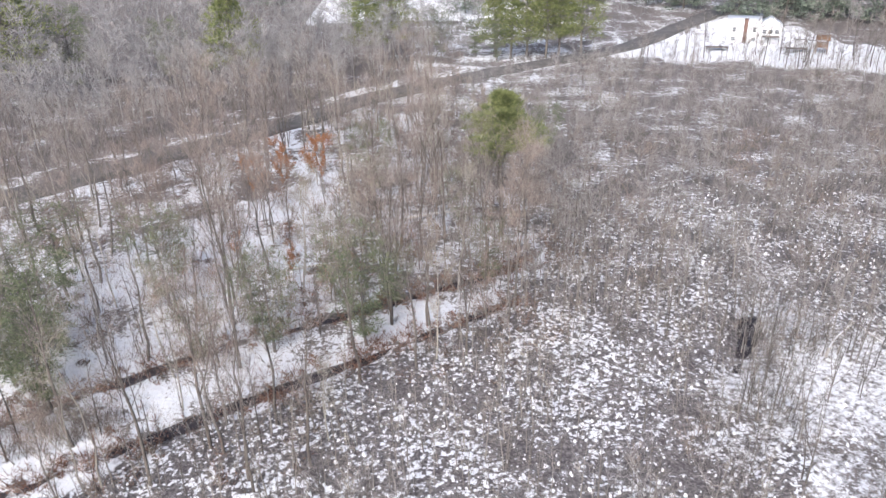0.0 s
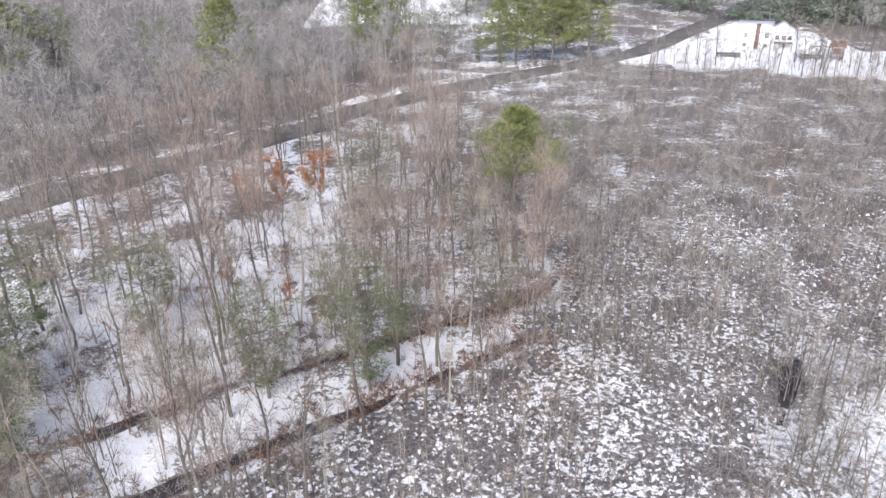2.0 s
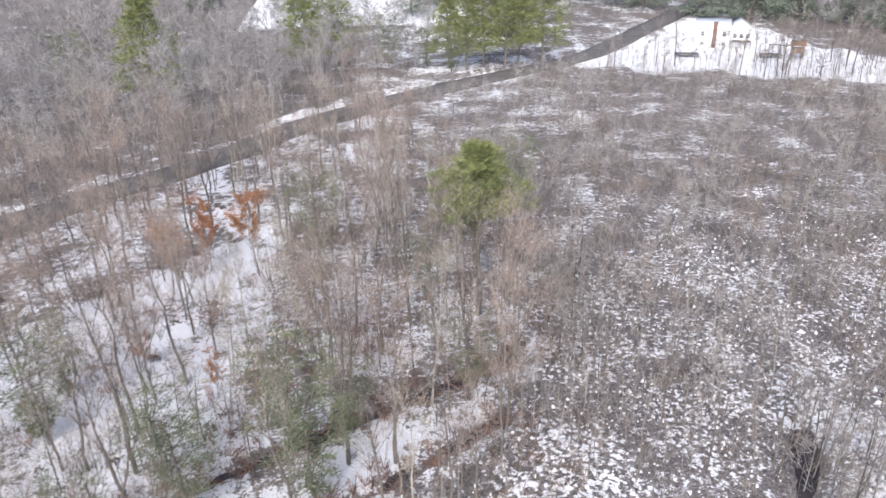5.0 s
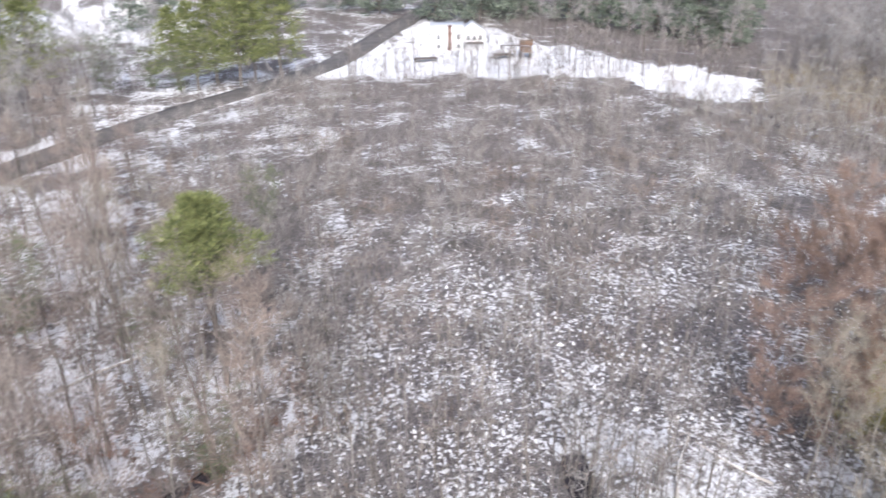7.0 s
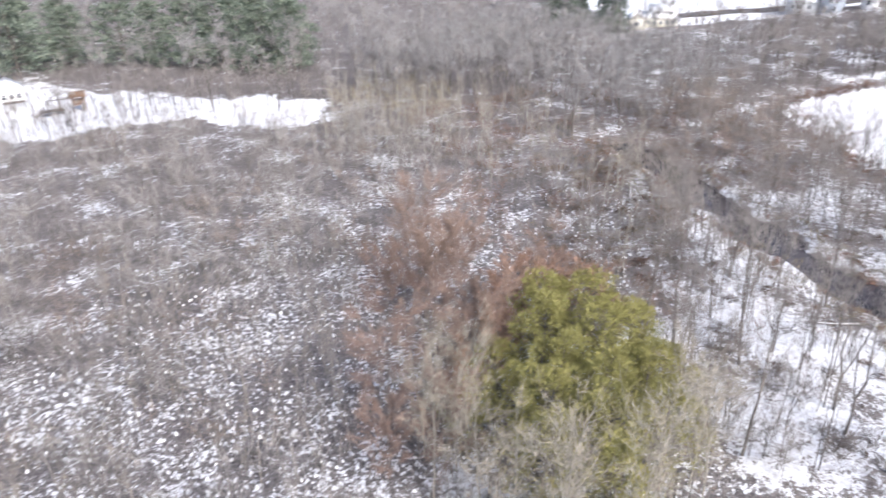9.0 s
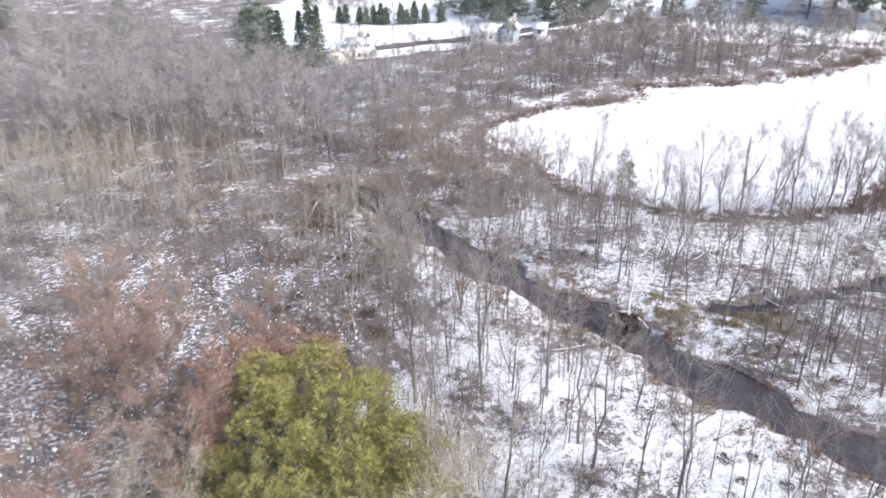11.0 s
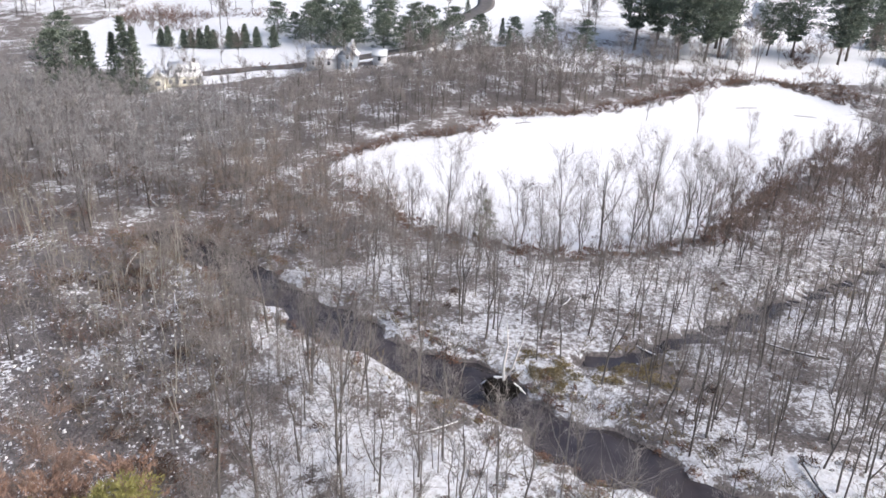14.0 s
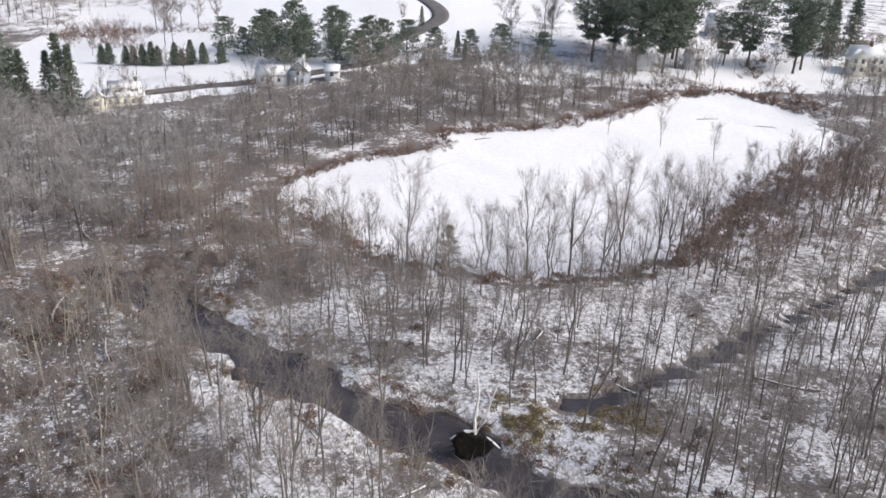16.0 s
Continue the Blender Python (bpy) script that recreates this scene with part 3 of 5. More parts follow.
THICK_WOOD = [(105, 66), (112, 59), (122, 58), (142, 53), (160, 60), (182, 98), (196, 120), (150, 132), (116, 117), (112, 102), (117, 86)]
STRAW_FLAT = [(83, 99), (85, 86), (82, 68), (72, 54), (62, 47), (76, 42), (90, 47), (105, 52), (106, 64), (117, 86), (112, 104), (112, 118), (103, 112)]
GULLY_WOOD = [(60, 215), (100, 235), (150, 292), (245, 282), (262, 195), (290, 160), (340, 160), (420, 260), (300, 420), (0, 420), (-150, 380), (-60, 305), (20, 265)]
YOUNG = [(20, 30), (34, 22), (44, 30), (40, 44), (28, 52), (20, 44)]
EDGE_FLAT = [(97, 50), (104, 58), (122, 66), (142, 55), (128, 47), (113, 36), (105, 28), (98, 38)]
ground = build_ground()
strip("brook_water", BROOK, 8.6, 0, WATER, "still dark brown brook between snowy banks", "brook", level=-.42, thick=.3)
strip("side_channel_water", BRANCH, 7.5, 0, WATER, "shallow dark side channel among bare trees", "brook", level=-.40, thick=.3)
strip("ditch_water_1", DITCH_A, 1.1, 0, WATER, "narrow black water-filled ditch", "ditch", level=-.26, thick=.2)
strip("ditch_water_2", DITCH_B, 1.1, 0, WATER, "narrow black water-filled ditch", "ditch", level=-.26, thick=.2)
strip("pool_water", POOL, 1.5, 0, WATER, "small dark pool of swamp water among tussocks", "pool", level=-.33, thick=.2)
strip("road", ROAD_LINE, 5.4, .22, ROAD, "wet grey country road cleared of snow", "road", thick=.4)
strip("hill_road", HILL_ROAD, 5.5, .2, ROAD, "grey road curving up a snowy hill", "road", thick=.4)
strip("lane", LANE, 4.5, .2, ROAD, "grey lane past the houses", "road", thick=.4)


# ---- trees ----
def low_ground(x, y):
    """Trees stay small on the wet flat before the snowfield."""
    return 1 - .26 * sm(84, 96, x) * sm(-8, 2, y)


def trees_as_things(name, protos, spots, r, lo=.8, hi=1.2, lean=.04, by_brook=False):
    """Copies of the prototypes; the first few spots take the prototypes themselves."""
    for n, (x, y) in enumerate(spots):
        m = stand(x, y, r.uniform(0, 6.28), r.uniform(lo, hi) * (low_ground(x, y) if by_brook else 1), lean=r.normal(0, lean))
        if n < len(protos):
            protos[n].matrix_basis = m
        else:
            copy_thing(protos[n % len(protos)], m)


r = np.random.default_rng(11)


def make_bare(n, hts, limbs, twigs, bark, twig, name, label, category, group, stem=None, **kw):
    out = []
    for i in range(n):
        a, b, c = bare_tree(r, hts[i % len(hts)], limbs, twigs, **kw)
        out.append(thing(name, (("trunk", (a, stem or bark)), ("crown", (b, bark), (c, twig))), label, category, group))
    return out


def spots_of(x, y, lo=.75, hi=1.2):
    z = land(x, y) - .05
    return np.stack([x, y, z, r.uniform(0, 6.28, len(x)), r.uniform(lo, hi, len(x)), r.integers(0, 99, len(x))], 1)


def light_protos(n, hts, limbs=8, twigs=150, **kw):
    out = []
    for i in range(n):
        a, b, c = bare_tree(r, hts[i % len(hts)], limbs, twigs, sides=3, light=True, **kw)
        out.append(joined(((0, a), (0, b), (1, c))))
    return out


# tall bare trees of the wood by the ditches
west = make_bare(6, (11.5, 12.5, 10.5, 13, 9.5, 11), 14, 190, BARK_DARK, TWIG_WARM, "bare_tree", "tall leafless grey-brown hardwood tree standing in snow", "tree", "leafless wood by the ditches", clear=.42, thick=.0095, stem=BARK_DARK)
west_red = make_bare(3, (9.5, 10.5, 8.5), 12, 270, BARK, TWIG_RED, "red_maple", "leafless maple with reddish-brown twigs in snow", "tree", "leafless wood by the ditches")
west_pale = make_bare(3, (9, 10, 8), 9, 140, BARK_PALE, TWIG_TAN, "aspen", "slender pale-barked leafless aspen in snow", "tree", "leafless wood by the ditches", thick=.0075, spread=.24)
wx, wy = sown(WEST_WOOD, 3.45, r, lambda x, y: clear_of(x, y) & ((x > -18) | (y > 72) | (np.sin(x * 6.7) * np.sin(y * 7.9) > -.3)) & ((near(ROAD_LINE, x, y) > 20) | (np.sin(x * 9.1) * np.sin(y * 8.3) > -.25)))
order = np.argsort(wy + .2 * np.abs(wx + 14))
pick, rest = order[:290], order[290:]
u = r.random(len(pick))
red = (u < .24) | ((np.abs(wx[pick] + 22) < 8) & (np.abs(wy[pick] - 66) < 9))
pale = (u > .72) & ~red
for protos, sel in ((west_red, red), (west_pale, pale), (west, ~red & ~pale)):
    trees_as_things("tree", protos, list(zip(wx[pick][sel], wy[pick][sel])), r)

woods = light_protos(5, (11, 12.5, 10, 13, 9), twigs=150, twig_r=.036, twig_len=.19)
woods_far = light_protos(5, (10, 12, 9, 11.5, 8.5), limbs=6, twigs=84, twig_r=.07, twig_len=.25, spread=.36)
woods_slim = light_protos(4, (9.5, 11, 8.5, 10.5), limbs=8, twigs=170, spread=.27, thick=.0078, twig_r=.028, clear=.40, twig_len=.18)
scatter("woodland_beyond_ditches", woods, spots_of(wx[rest], wy[rest]), "leafless brown-grey woodland beside the road", "woodland", [BARK, TWIG_RED])
nx, ny = sown(NORTH_WOOD, 8.0, r, clear_of)
nx2, ny2 = sown([(-110, 44), (-60, 80), (-34, 104), (-12, 130), (8, 146), (-4, 168), (-60, 150), (-110, 110)], 5.0, r, clear_of)
nx, ny = np.r_[nx, nx2], np.r_[ny, ny2]
# trunks share the hazed twig colour, so contrast fades as in haze
scatter("woodland_north", woods_far, spots_of(nx, ny), "leafless grey woodland behind the road", "woodland", [TWIG_HAZE, TWIG_HAZE])

# tall dark trees lining the road
t_road = unit(np.gradient(ROAD_LINE, axis=0))
n_road = np.stack([-t_road[:, 1], t_road[:, 0]], 1)
road_spots = np.concatenate([ROAD_LINE + n_road * (sd * r.uniform(4.6, 8.5, (len(ROAD_LINE), 1))) + r.normal(0, 1.0, ROAD_LINE.shape) for sd in (-1, 1)])
road_spots = road_spots[(near(ROAD_LINE, *road_spots.T) > 4.0) & ~inside(LAWN, *road_spots.T) & (road_spots[:, 1] > 40) & (road_spots[:, 0] < 0)]
scatter("roadside_trees", woods, spots_of(*road_spots.T, .7, 1.1), "tall dark leafless trees lining the road", "woodland", [BARK_DARK, TWIG])

# slim trees along the brook
slim = make_bare(7, (9.5, 10.5, 8.5, 11, 7.5, 9, 10), 10, 170, BARK, TWIG_MID, "slim_tree", "slim leafless grey-brown tree in snow near the brook", "tree", "leafless wood along the brook", spread=.29, thick=.0082, clear=.36, forks=.5, sway=1.3)
ex, ey = sown(EAST_WOOD, 2.9, r, lambda x, y: clear_of(x, y) & ((x > 69) | (np.sin(x * 6.1) * np.sin(y * 7.3) > -.15)) & ((x < 72) | (y > 14) | (x > 100) | (np.sin(x * 9.1) * np.sin(y * 8.3) > .0)) & ((x < 99) | (y < -2) | (np.sin(x * 7) * np.sin(y * 5) > -.55)) & ((x < 97) | (y > 1)))
order = np.argsort(np.hypot(ex - 72, ey - 16))
pick, rest = order[:290], order[290:]
trees_as_things("tree", slim, list(zip(ex[pick], ey[pick])), r, lean=.03, by_brook=True)
brook_spots = spots_of(ex[rest], ey[rest])
brook_spots[:, 4] *= low_ground(ex[rest], ey[rest])
scatter("woodland_along_brook", woods_slim, brook_spots, "leafless grey-brown slim trees over snow by the brook", "woodland", [BARK, TWIG_MID])
before_houses = lambda x, y: clear_of(x, y) & ((x < 180 - .1 * y) | (y < 40) | (np.sin(x * 7) * np.sin(y * 5) > .6))
mx, my = sown(MID_WOOD, 3.3, r, before_houses)
woods_wide = light_protos(4, (9, 10.5, 8, 9.5), limbs=7, twigs=165, spread=.34, thick=.009, twig_r=.046, clear=.3, twig_len=.155)
scatter("woodland_behind_field", woods_wide, spots_of(mx, my, .75, 1.15), "leafless brown trees on the far side of the snowfield", "woodland", [BARK_DARK, TWIG_MID])
qx, qy = sown(THICK_WOOD, 3.3, r, before_houses)
scatter("woodland_beside_swamp", woods_wide, spots_of(qx, qy, .7, 1.1), "dense grey-brown leafless wood between swamp and snowfield", "woodland", [BARK_DARK, TWIG_HAZE])
ex2, ey2 = sown(EDGE_FLAT, 3.3, r, clear_of)
scatter("small_trees_by_field", woods_wide, spots_of(ex2, ey2, .45, .75), "small red-brown leafless trees between brook and snowfield", "woodland", [BARK, TWIG_TAN_RED])
hx, hy = sown(HILL_WOOD, 8.0, r, clear_of)
scatter("woodland_on_hill", woods_far, spots_of(hx, hy), "leafless grey woodland on the rising ground", "woodland", [TWIG_MID, TWIG_HAZE])
sx, sy = sown(SOUTH_WOOD, 4.2, r, clear_of)
scatter("woodland_south", woods_far, spots_of(sx, sy, .6, 1.0), "leafless brown woodland at the end of the snowfield", "woodland", [BARK, TWIG_MID])
gx, gy = sown(GULLY_WOOD, 12, r, lambda x, y: clear_of(x, y) & ((x > 255) | (np.sin(x * 7) * np.sin(y * 5) > .35)) & (y < 340))
scatter("woodland_far", woods_far, spots_of(gx, gy, .8, 1.3), "hazy leafless woodland on far slopes", "woodland", [BARK, TWIG])

ux, uy = sown([(262, -100), (290, -40), (385, -40), (392, 60), (392, 170), (500, 170), (500, -200), (300, -200)], 19, r, clear_of)
scatter("woodland_on_ridge", woods_far, spots_of(ux, uy, .9, 1.4), "hazy leafless woodland along the far ridge", "woodland", [BARK, TWIG])

rx, ry = sown([(300, 154), (345, 146), (420, 130), (470, 220), (330, 260), (288, 190)], 10, r, clear_of)
scatter("woodland_on_far_hill", woods_far, spots_of(rx, ry, 1.1, 1.6), "dark hazy leafless woodland on the far hilltop", "woodland", [BARK, TWIG_MID])


# shrubs of the swamp
def shrub(r, height, stems, twigs, rad=.016, wide=.5):
    s, q = Soup(), Soup()
    az = r.uniform(0, 6.28, stems)
    d = unit(np.stack([np.cos(az) * wide, np.sin(az) * wide, np.ones(stems)], 1) + r.normal(0, .15, (stems, 3)))
    base = r.normal(0, .12 * height, (stems, 3)) * [1, 1, 0] + [0, 0, -.05]
    ln = height * r.uniform(.6, 1.1, (stems, 1))
    s.spikes(base, base + d * ln, rad * 1.3)
    twigs, rad = int(twigs * 2.2), rad * .75
    pick = r.integers(0, stems, twigs)
    b = base[pick] + d[pick] * ln[pick] * r.uniform(.3, .95, (twigs, 1))
    dd = unit(d[pick] + r.normal(0, .55, (twigs, 3)))
    q.blades(b, b + dd * height * r.uniform(.15, .4, (twigs, 1)), rad)
    return joined(((0, s), (1, q)))


def leafy(r, wide, tall, leaves):
    """A low rounded clump of dead leaves and stalks."""
    q, s = Soup(), Soup()
    p = unit(r.normal(0, 1, (leaves, 3))) * r.uniform(.45, 1, (leaves, 1)) * [wide, wide * .8, tall]
    p[:, 2] = np.abs(p[:, 2])
    q.blades(p, p + unit(r.normal(0, 1, (leaves, 3)) + [0, 0, .3]) * r.uniform(.14, .32, (leaves, 1)), .055)
    az = r.uniform(0, 6.28, 6)
    b = np.stack([np.cos(az) * .15, np.sin(az) * .15, np.zeros(6)], 1)
    s.spikes(b, b + np.stack([np.cos(az) * wide, np.sin(az) * wide, np.full(6, tall * 1.3)], 1), .018)
    return joined(((0, s), (1, q)))


leaf_clumps = [leafy(r, w, t, n) for w, t, n in ((.6, .5, 60), (.8, .6, 80), (.45, .45, 44), (1.0, .7, 96))]


def patchy(x, y, scale=.11, at=0.0):
    return np.sin(x * scale * 1.7 + 2 * np.sin(y * scale)) * np.sin(y * scale * 1.9 + 1.5 * np.sin(x * scale * 1.3)) + .4 * np.sin(x * .41) * np.sin(y * .37) > at


shrubs = [shrub(r, k, 8, 36, .02) for k in (2.2, 2.8, 3.4, 1.6)]
low_shrubs = [shrub(r, k, 5, 13, .016, .8) for k in (.9, 1.2, .7)]
saplings = light_protos(5, (4.2, 5.2, 6.2, 4.6, 5.5), limbs=5, twigs=30, thick=.0085, spread=.2, twig_r=.014, clear=.4)
bx, by = sown(SWAMP, 2.1, r, clear_of)
far_part = (by > 64 + .1 * bx) | ((by > 46) & (np.sin(bx * 9.1) * np.sin(by * 8.3) > .0))
sel = (far_part & (by < 96)) | patchy(bx, by, at=.25)
red_part = sel & (np.sin(bx * .33 + 1.2 * np.sin(by * .21)) * np.sin(by * .29) > .22)
sel &= ~red_part
scatter("russet_thicket", shrubs, spots_of(bx[red_part], by[red_part]), "russet leafless shrubs in a snowy swamp", "thicket", [BARK, TWIG_TAN_RED])
scatter("alder_thicket", shrubs, spots_of(bx[sel], by[sel]), "dense grey leafless alder thicket in a snowy swamp", "thicket", [BARK, TWIG])
cx0, cy0 = sown([(12, 150), (44, 148), (72, 139), (84, 130), (88, 110), (100, 98), (96, 84), (60, 92), (30, 92), (4, 96), (0, 110), (4, 128)], 2.75, r, lambda x, y: clear_of(x, y) & patchy(x, y, .1, -.55))
small_trees = light_protos(5, (4.5, 5.5, 3.8, 6, 5), limbs=6, twigs=66, thick=.008, spread=.4, twig_r=.028, twig_len=.22, clear=.2)
scatter("swamp_maple_thicket", small_trees, spots_of(cx0, cy0, .6, 1.15), "hazy thicket of small grey leafless swamp trees", "thicket", [STEM_TAN, TWIG])
lx, ly = sown(SWAMP, 2.0, r, lambda x, y: clear_of(x, y) & (patchy(x, y, .2, -.35)))
scatter("low_brush", low_shrubs, spots_of(lx, ly), "low brown sedge and brush poking through snow", "brush", [SEDGE, SEDGE])
px, py = sown(SWAMP, 3.5, r, lambda x, y: clear_of(x, y) & patchy(x, y, .09, -.4))
scatter("swamp_saplings", saplings, spots_of(px, py), "thin pale leafless saplings in the swamp", "saplings", [BARK, TWIG])
BROWN_FLAT = [(58, 44), (66, 38), (76, 41), (84, 44), (98, 58), (112, 62), (130, 66), (136, 80), (116, 92), (98, 98), (92, 80), (78, 68)]
kx2, ky2 = sown(EDGE_FLAT, 1.9, r, lambda x, y: clear_of(x, y) & patchy(x, y, .17, -.3))
kx, ky = sown(BROWN_FLAT, 1.35, r, lambda x, y: clear_of(x, y) & patchy(x, y, .17, .0))
scatter("brown_thicket", shrubs, spots_of(np.r_[kx, kx2], np.r_[ky, ky2], .5, .9), "brown and straw-coloured thicket beside the brook", "thicket", [BARK_DARK, LEAF_RED])

# thin straw-coloured poles and low growth on the flat beyond the pines
straw_poles = light_protos(5, (5.5, 6.8, 4.6, 7.4, 6), limbs=6, twigs=34, thick=.0075, spread=.2, twig_r=.022, clear=.35, twig_len=.15)
gx1, gy1 = sown(STRAW_FLAT, 2.3, r, lambda x, y: clear_of(x, y) & patchy(x, y, .13, -.45))
scatter("straw_saplings", straw_poles, spots_of(gx1, gy1, .7, 1.2), "thin straw-coloured leafless saplings on a snowy flat", "saplings", [BARK_PALE, TWIG_TAN])
gx2, gy2 = sown(STRAW_FLAT, 1.9, r, lambda x, y: clear_of(x, y) & patchy(x + 40, y, .19, -.1))
scatter("straw_growth", low_shrubs, spots_of(gx2, gy2, .8, 1.6), "low straw and brown growth poking through snow", "brush", [SEDGE, SEDGE_GOLD])
gx3, gy3 = sown([(84, 62), (72, 54), (62, 47), (70, 43), (90, 47), (104, 54), (100, 62)], 2.6, r, lambda x, y: clear_of(x, y) & patchy(x, y, .15, -.2))
scatter("grey_saplings", small_trees, spots_of(gx3, gy3, .7, 1.2), "grey-brown leafless saplings near the brook", "saplings", [BARK, TWIG_MID])

# slight grey trees veiling the swamp
bx7, by7 = sown([(10, 62), (-2, 50), (30, 40), (50, 46), (64, 56), (84, 74), (92, 90), (80, 104), (40, 104), (8, 100), (8, 76)], 4.0, r, lambda x, y: clear_of(x, y) & patchy(x, y + 3, .12, -.3))
scatter("swamp_veil_trees", small_trees, spots_of(bx7, by7, .7, 1.25), "slight grey leafless trees standing in the swamp", "saplings", [STEM_TAN, TWIG])

# saplings crowding the wood's edge round the single pine
bx8, by8 = sown([(-12, 60), (-2, 55), (9, 58), (13, 66), (12, 78), (4, 92), (-10, 82)], 2.7, r, lambda x, y: clear_of(x, y, ()) & (np.hypot(x - 6, y - 67.3) > 1.5))
scatter("edge_saplings", small_trees, spots_of(bx8, by8, .8, 1.5), "grey-brown leafless saplings crowding the wood edge", "saplings", [BARK_DARK, TWIG_WARM])

# pale stems standing in the wet hollows
stems = light_protos(5, (3.2, 4.2, 5, 3.8, 5.6), limbs=4, twigs=14, thick=.0088, spread=.17, twig_r=.022, clear=.35, twig_len=.16, forks=.2)
sx1, sy1 = sown([(8, 56), (-2, 47), (-14, 39), (-30, 27), (-28, 18), (40, 18), (46, 34), (52, 48), (62, 56), (60, 74), (40, 86), (14, 80)], 1.55, r, lambda x, y: clear_of(x, y) & patchy(x, y, .16, -.1) & (near(POOL, x, y) > 1.2))
scatter("pale_stems", stems, spots_of(sx1, sy1, .6, 1.2), "thin pale leafless stems among snowy tussocks", "saplings", [STEM_TAN, TWIG_TAN])

jx, jy = sown([(20, 30), (34, 22), (44, 30), (40, 44), (28, 56), (20, 48)], 1.3, r, lambda x, y: clear_of(x, y) & patchy(x, y, .13, .05))
scatter("young_stand", saplings, spots_of(jx, jy, .9, 1.4), "close-set thin leafless saplings over open snow", "saplings", [BARK, TWIG])
ox, oy = sown([(40, 148), (60, 139), (84, 126), (104, 114), (112, 122), (96, 136), (86, 148), (58, 152), (44, 156)], 3.3, r, lambda x, y: (near(ROAD_LINE, x, y) > 4) & (np.hypot(x - 70, y - 160) > 8))
scatter("yard_saplings", light_protos(3, (6, 7.5, 5), limbs=7, twigs=80, thick=.013, spread=.28, twig_r=.04), spots_of(ox, oy, .7, 1.4), "thin leafless saplings across the snowy yard", "saplings", [BARK_DARK, TWIG_MID])


# snow caps on the frozen tussocks of the nearer swamp
def cap(r, wide, tall):
    k = 6
    a = np.linspace(0, 2 * np.pi, k, endpoint=False) + r.uniform(0, 1)
    rad = wide * r.uniform(.35, 1.6, k)
    low = np.stack([rad * np.cos(a), rad * np.sin(a) * .7, np.full(k, .04)], 1)
    mid = np.stack([rad * .7 * np.cos(a + .2), rad * .7 * np.sin(a + .2) * .7, tall * r.uniform(.5, 1.1, k)], 1)
    v = np.vstack([low, mid, [[0, 0, tall * .95]]])
    j = np.arange(k)
    n = (j + 1) % k
    f = np.concatenate([np.stack([j, n, k + j], 1), np.stack([n, k + n, k + j], 1), np.stack([k + j, k + n, np.full(k, 2 * k)], 1)])
    q = Soup()
    az = r.uniform(0, 6.28, 5)
    b = np.stack([np.cos(az) * wide * .8, np.sin(az) * wide * .8, np.zeros(5)], 1)
    q.blades(b, b + np.stack([np.cos(az) * .4, np.sin(az) * .4, r.uniform(.25, .6, 5)], 1), .03)
    s = Soup().add(v, f)
    return joined(((0, s), (1, q)))


caps = [cap(r, w, t) for w, t in ((.13, .28), (.17, .32), (.1, .24), (.21, .34), (.14, .3), (.19, .36), (.09, .25))]
NEAR_SWAMP = [(8, 55), (-2, 48), (-14, 40), (-34, 26), (-30, 14), (40, 14), (46, 32), (60, 45), (76, 44), (92, 50), (96, 58), (84, 64), (64, 72), (44, 84), (28, 80), (14, 72)]
vx, vy = sown(NEAR_SWAMP, .64, r, lambda x, y: (near(DITCH_B, x, y) > 1) & (near(POOL, x, y) > .9) & (np.sin(x * 3.1 + 2 * np.sin(y * 1.7)) * np.sin(y * 2.7 + 2 * np.sin(x * 1.9)) + .5 * np.sin(x * .5) * np.sin(y * .6) > .05))
scatter("snow_tussocks", caps, spots_of(vx, vy, .4, .9), "small snow caps on frozen sedge tussocks", "tussocks", [SNOW, SEDGE])

yx2, yy2 = sown(WEST_WOOD, 3.0, r, lambda x, y: clear_of(x, y, ()) & patchy(x, y, .13, .05))
rx2, ry2 = sown([(-26, 56), (-14, 52), (-2, 58), (2, 68), (-4, 78), (-16, 80), (-28, 70)], 2.3, r, lambda x, y: clear_of(x, y, ()) & patchy(x, y, .2, .0))
scatter("rusty_understory", shrubs, spots_of(rx2, ry2, .6, 1.2), "rust-brown shrubs in the snow under bare trees", "brush", [BARK_DARK, LEAF_RUST])
scatter("understory_brush", shrubs, spots_of(yx2, yy2, .6, 1.1), "red-brown brush under the leafless wood", "brush", [BARK_DARK, LEAF_RED])

# thin poles beside the ditches and at the swamp's edge
thin = light_protos(5, (7, 8.5, 6, 9.5, 7.5), limbs=7, twigs=40, thick=.0062, spread=.16, twig_r=.024, clear=.5, twig_len=.13, forks=.25)
dx, dy = sown([(-46, 24), (-36, 22), (-10, 38), (8, 50), (18, 48), (22, 64), (14, 76), (6, 74), (2, 62), (-14, 58), (-36, 46)], 2.2, r, lambda x, y: clear_of(x, y) & (np.sin(x * 1.3 + 2 * np.sin(y * .8)) * np.sin(y * 1.1 + x * .4) > -.35))
scatter("thin_poles", thin, spots_of(dx, dy, .7, 1.2), "thin grey-brown leafless poles beside the ditches", "saplings", [BARK_DARK, TWIG])

# brush that closes over the head of the brook
bx6, by6 = np.concatenate([r.normal((101, 49), (2.4, 2.6), (22, 2)), r.normal((104.5, 56), (2.2, 3.5), (36, 2))]).T
scatter("brook_head_brush", shrubs, spots_of(bx6, by6, .7, 1.3), "brown shrubs leaning over the head of the brook", "brush", [BARK, TWIG_RUSSET])

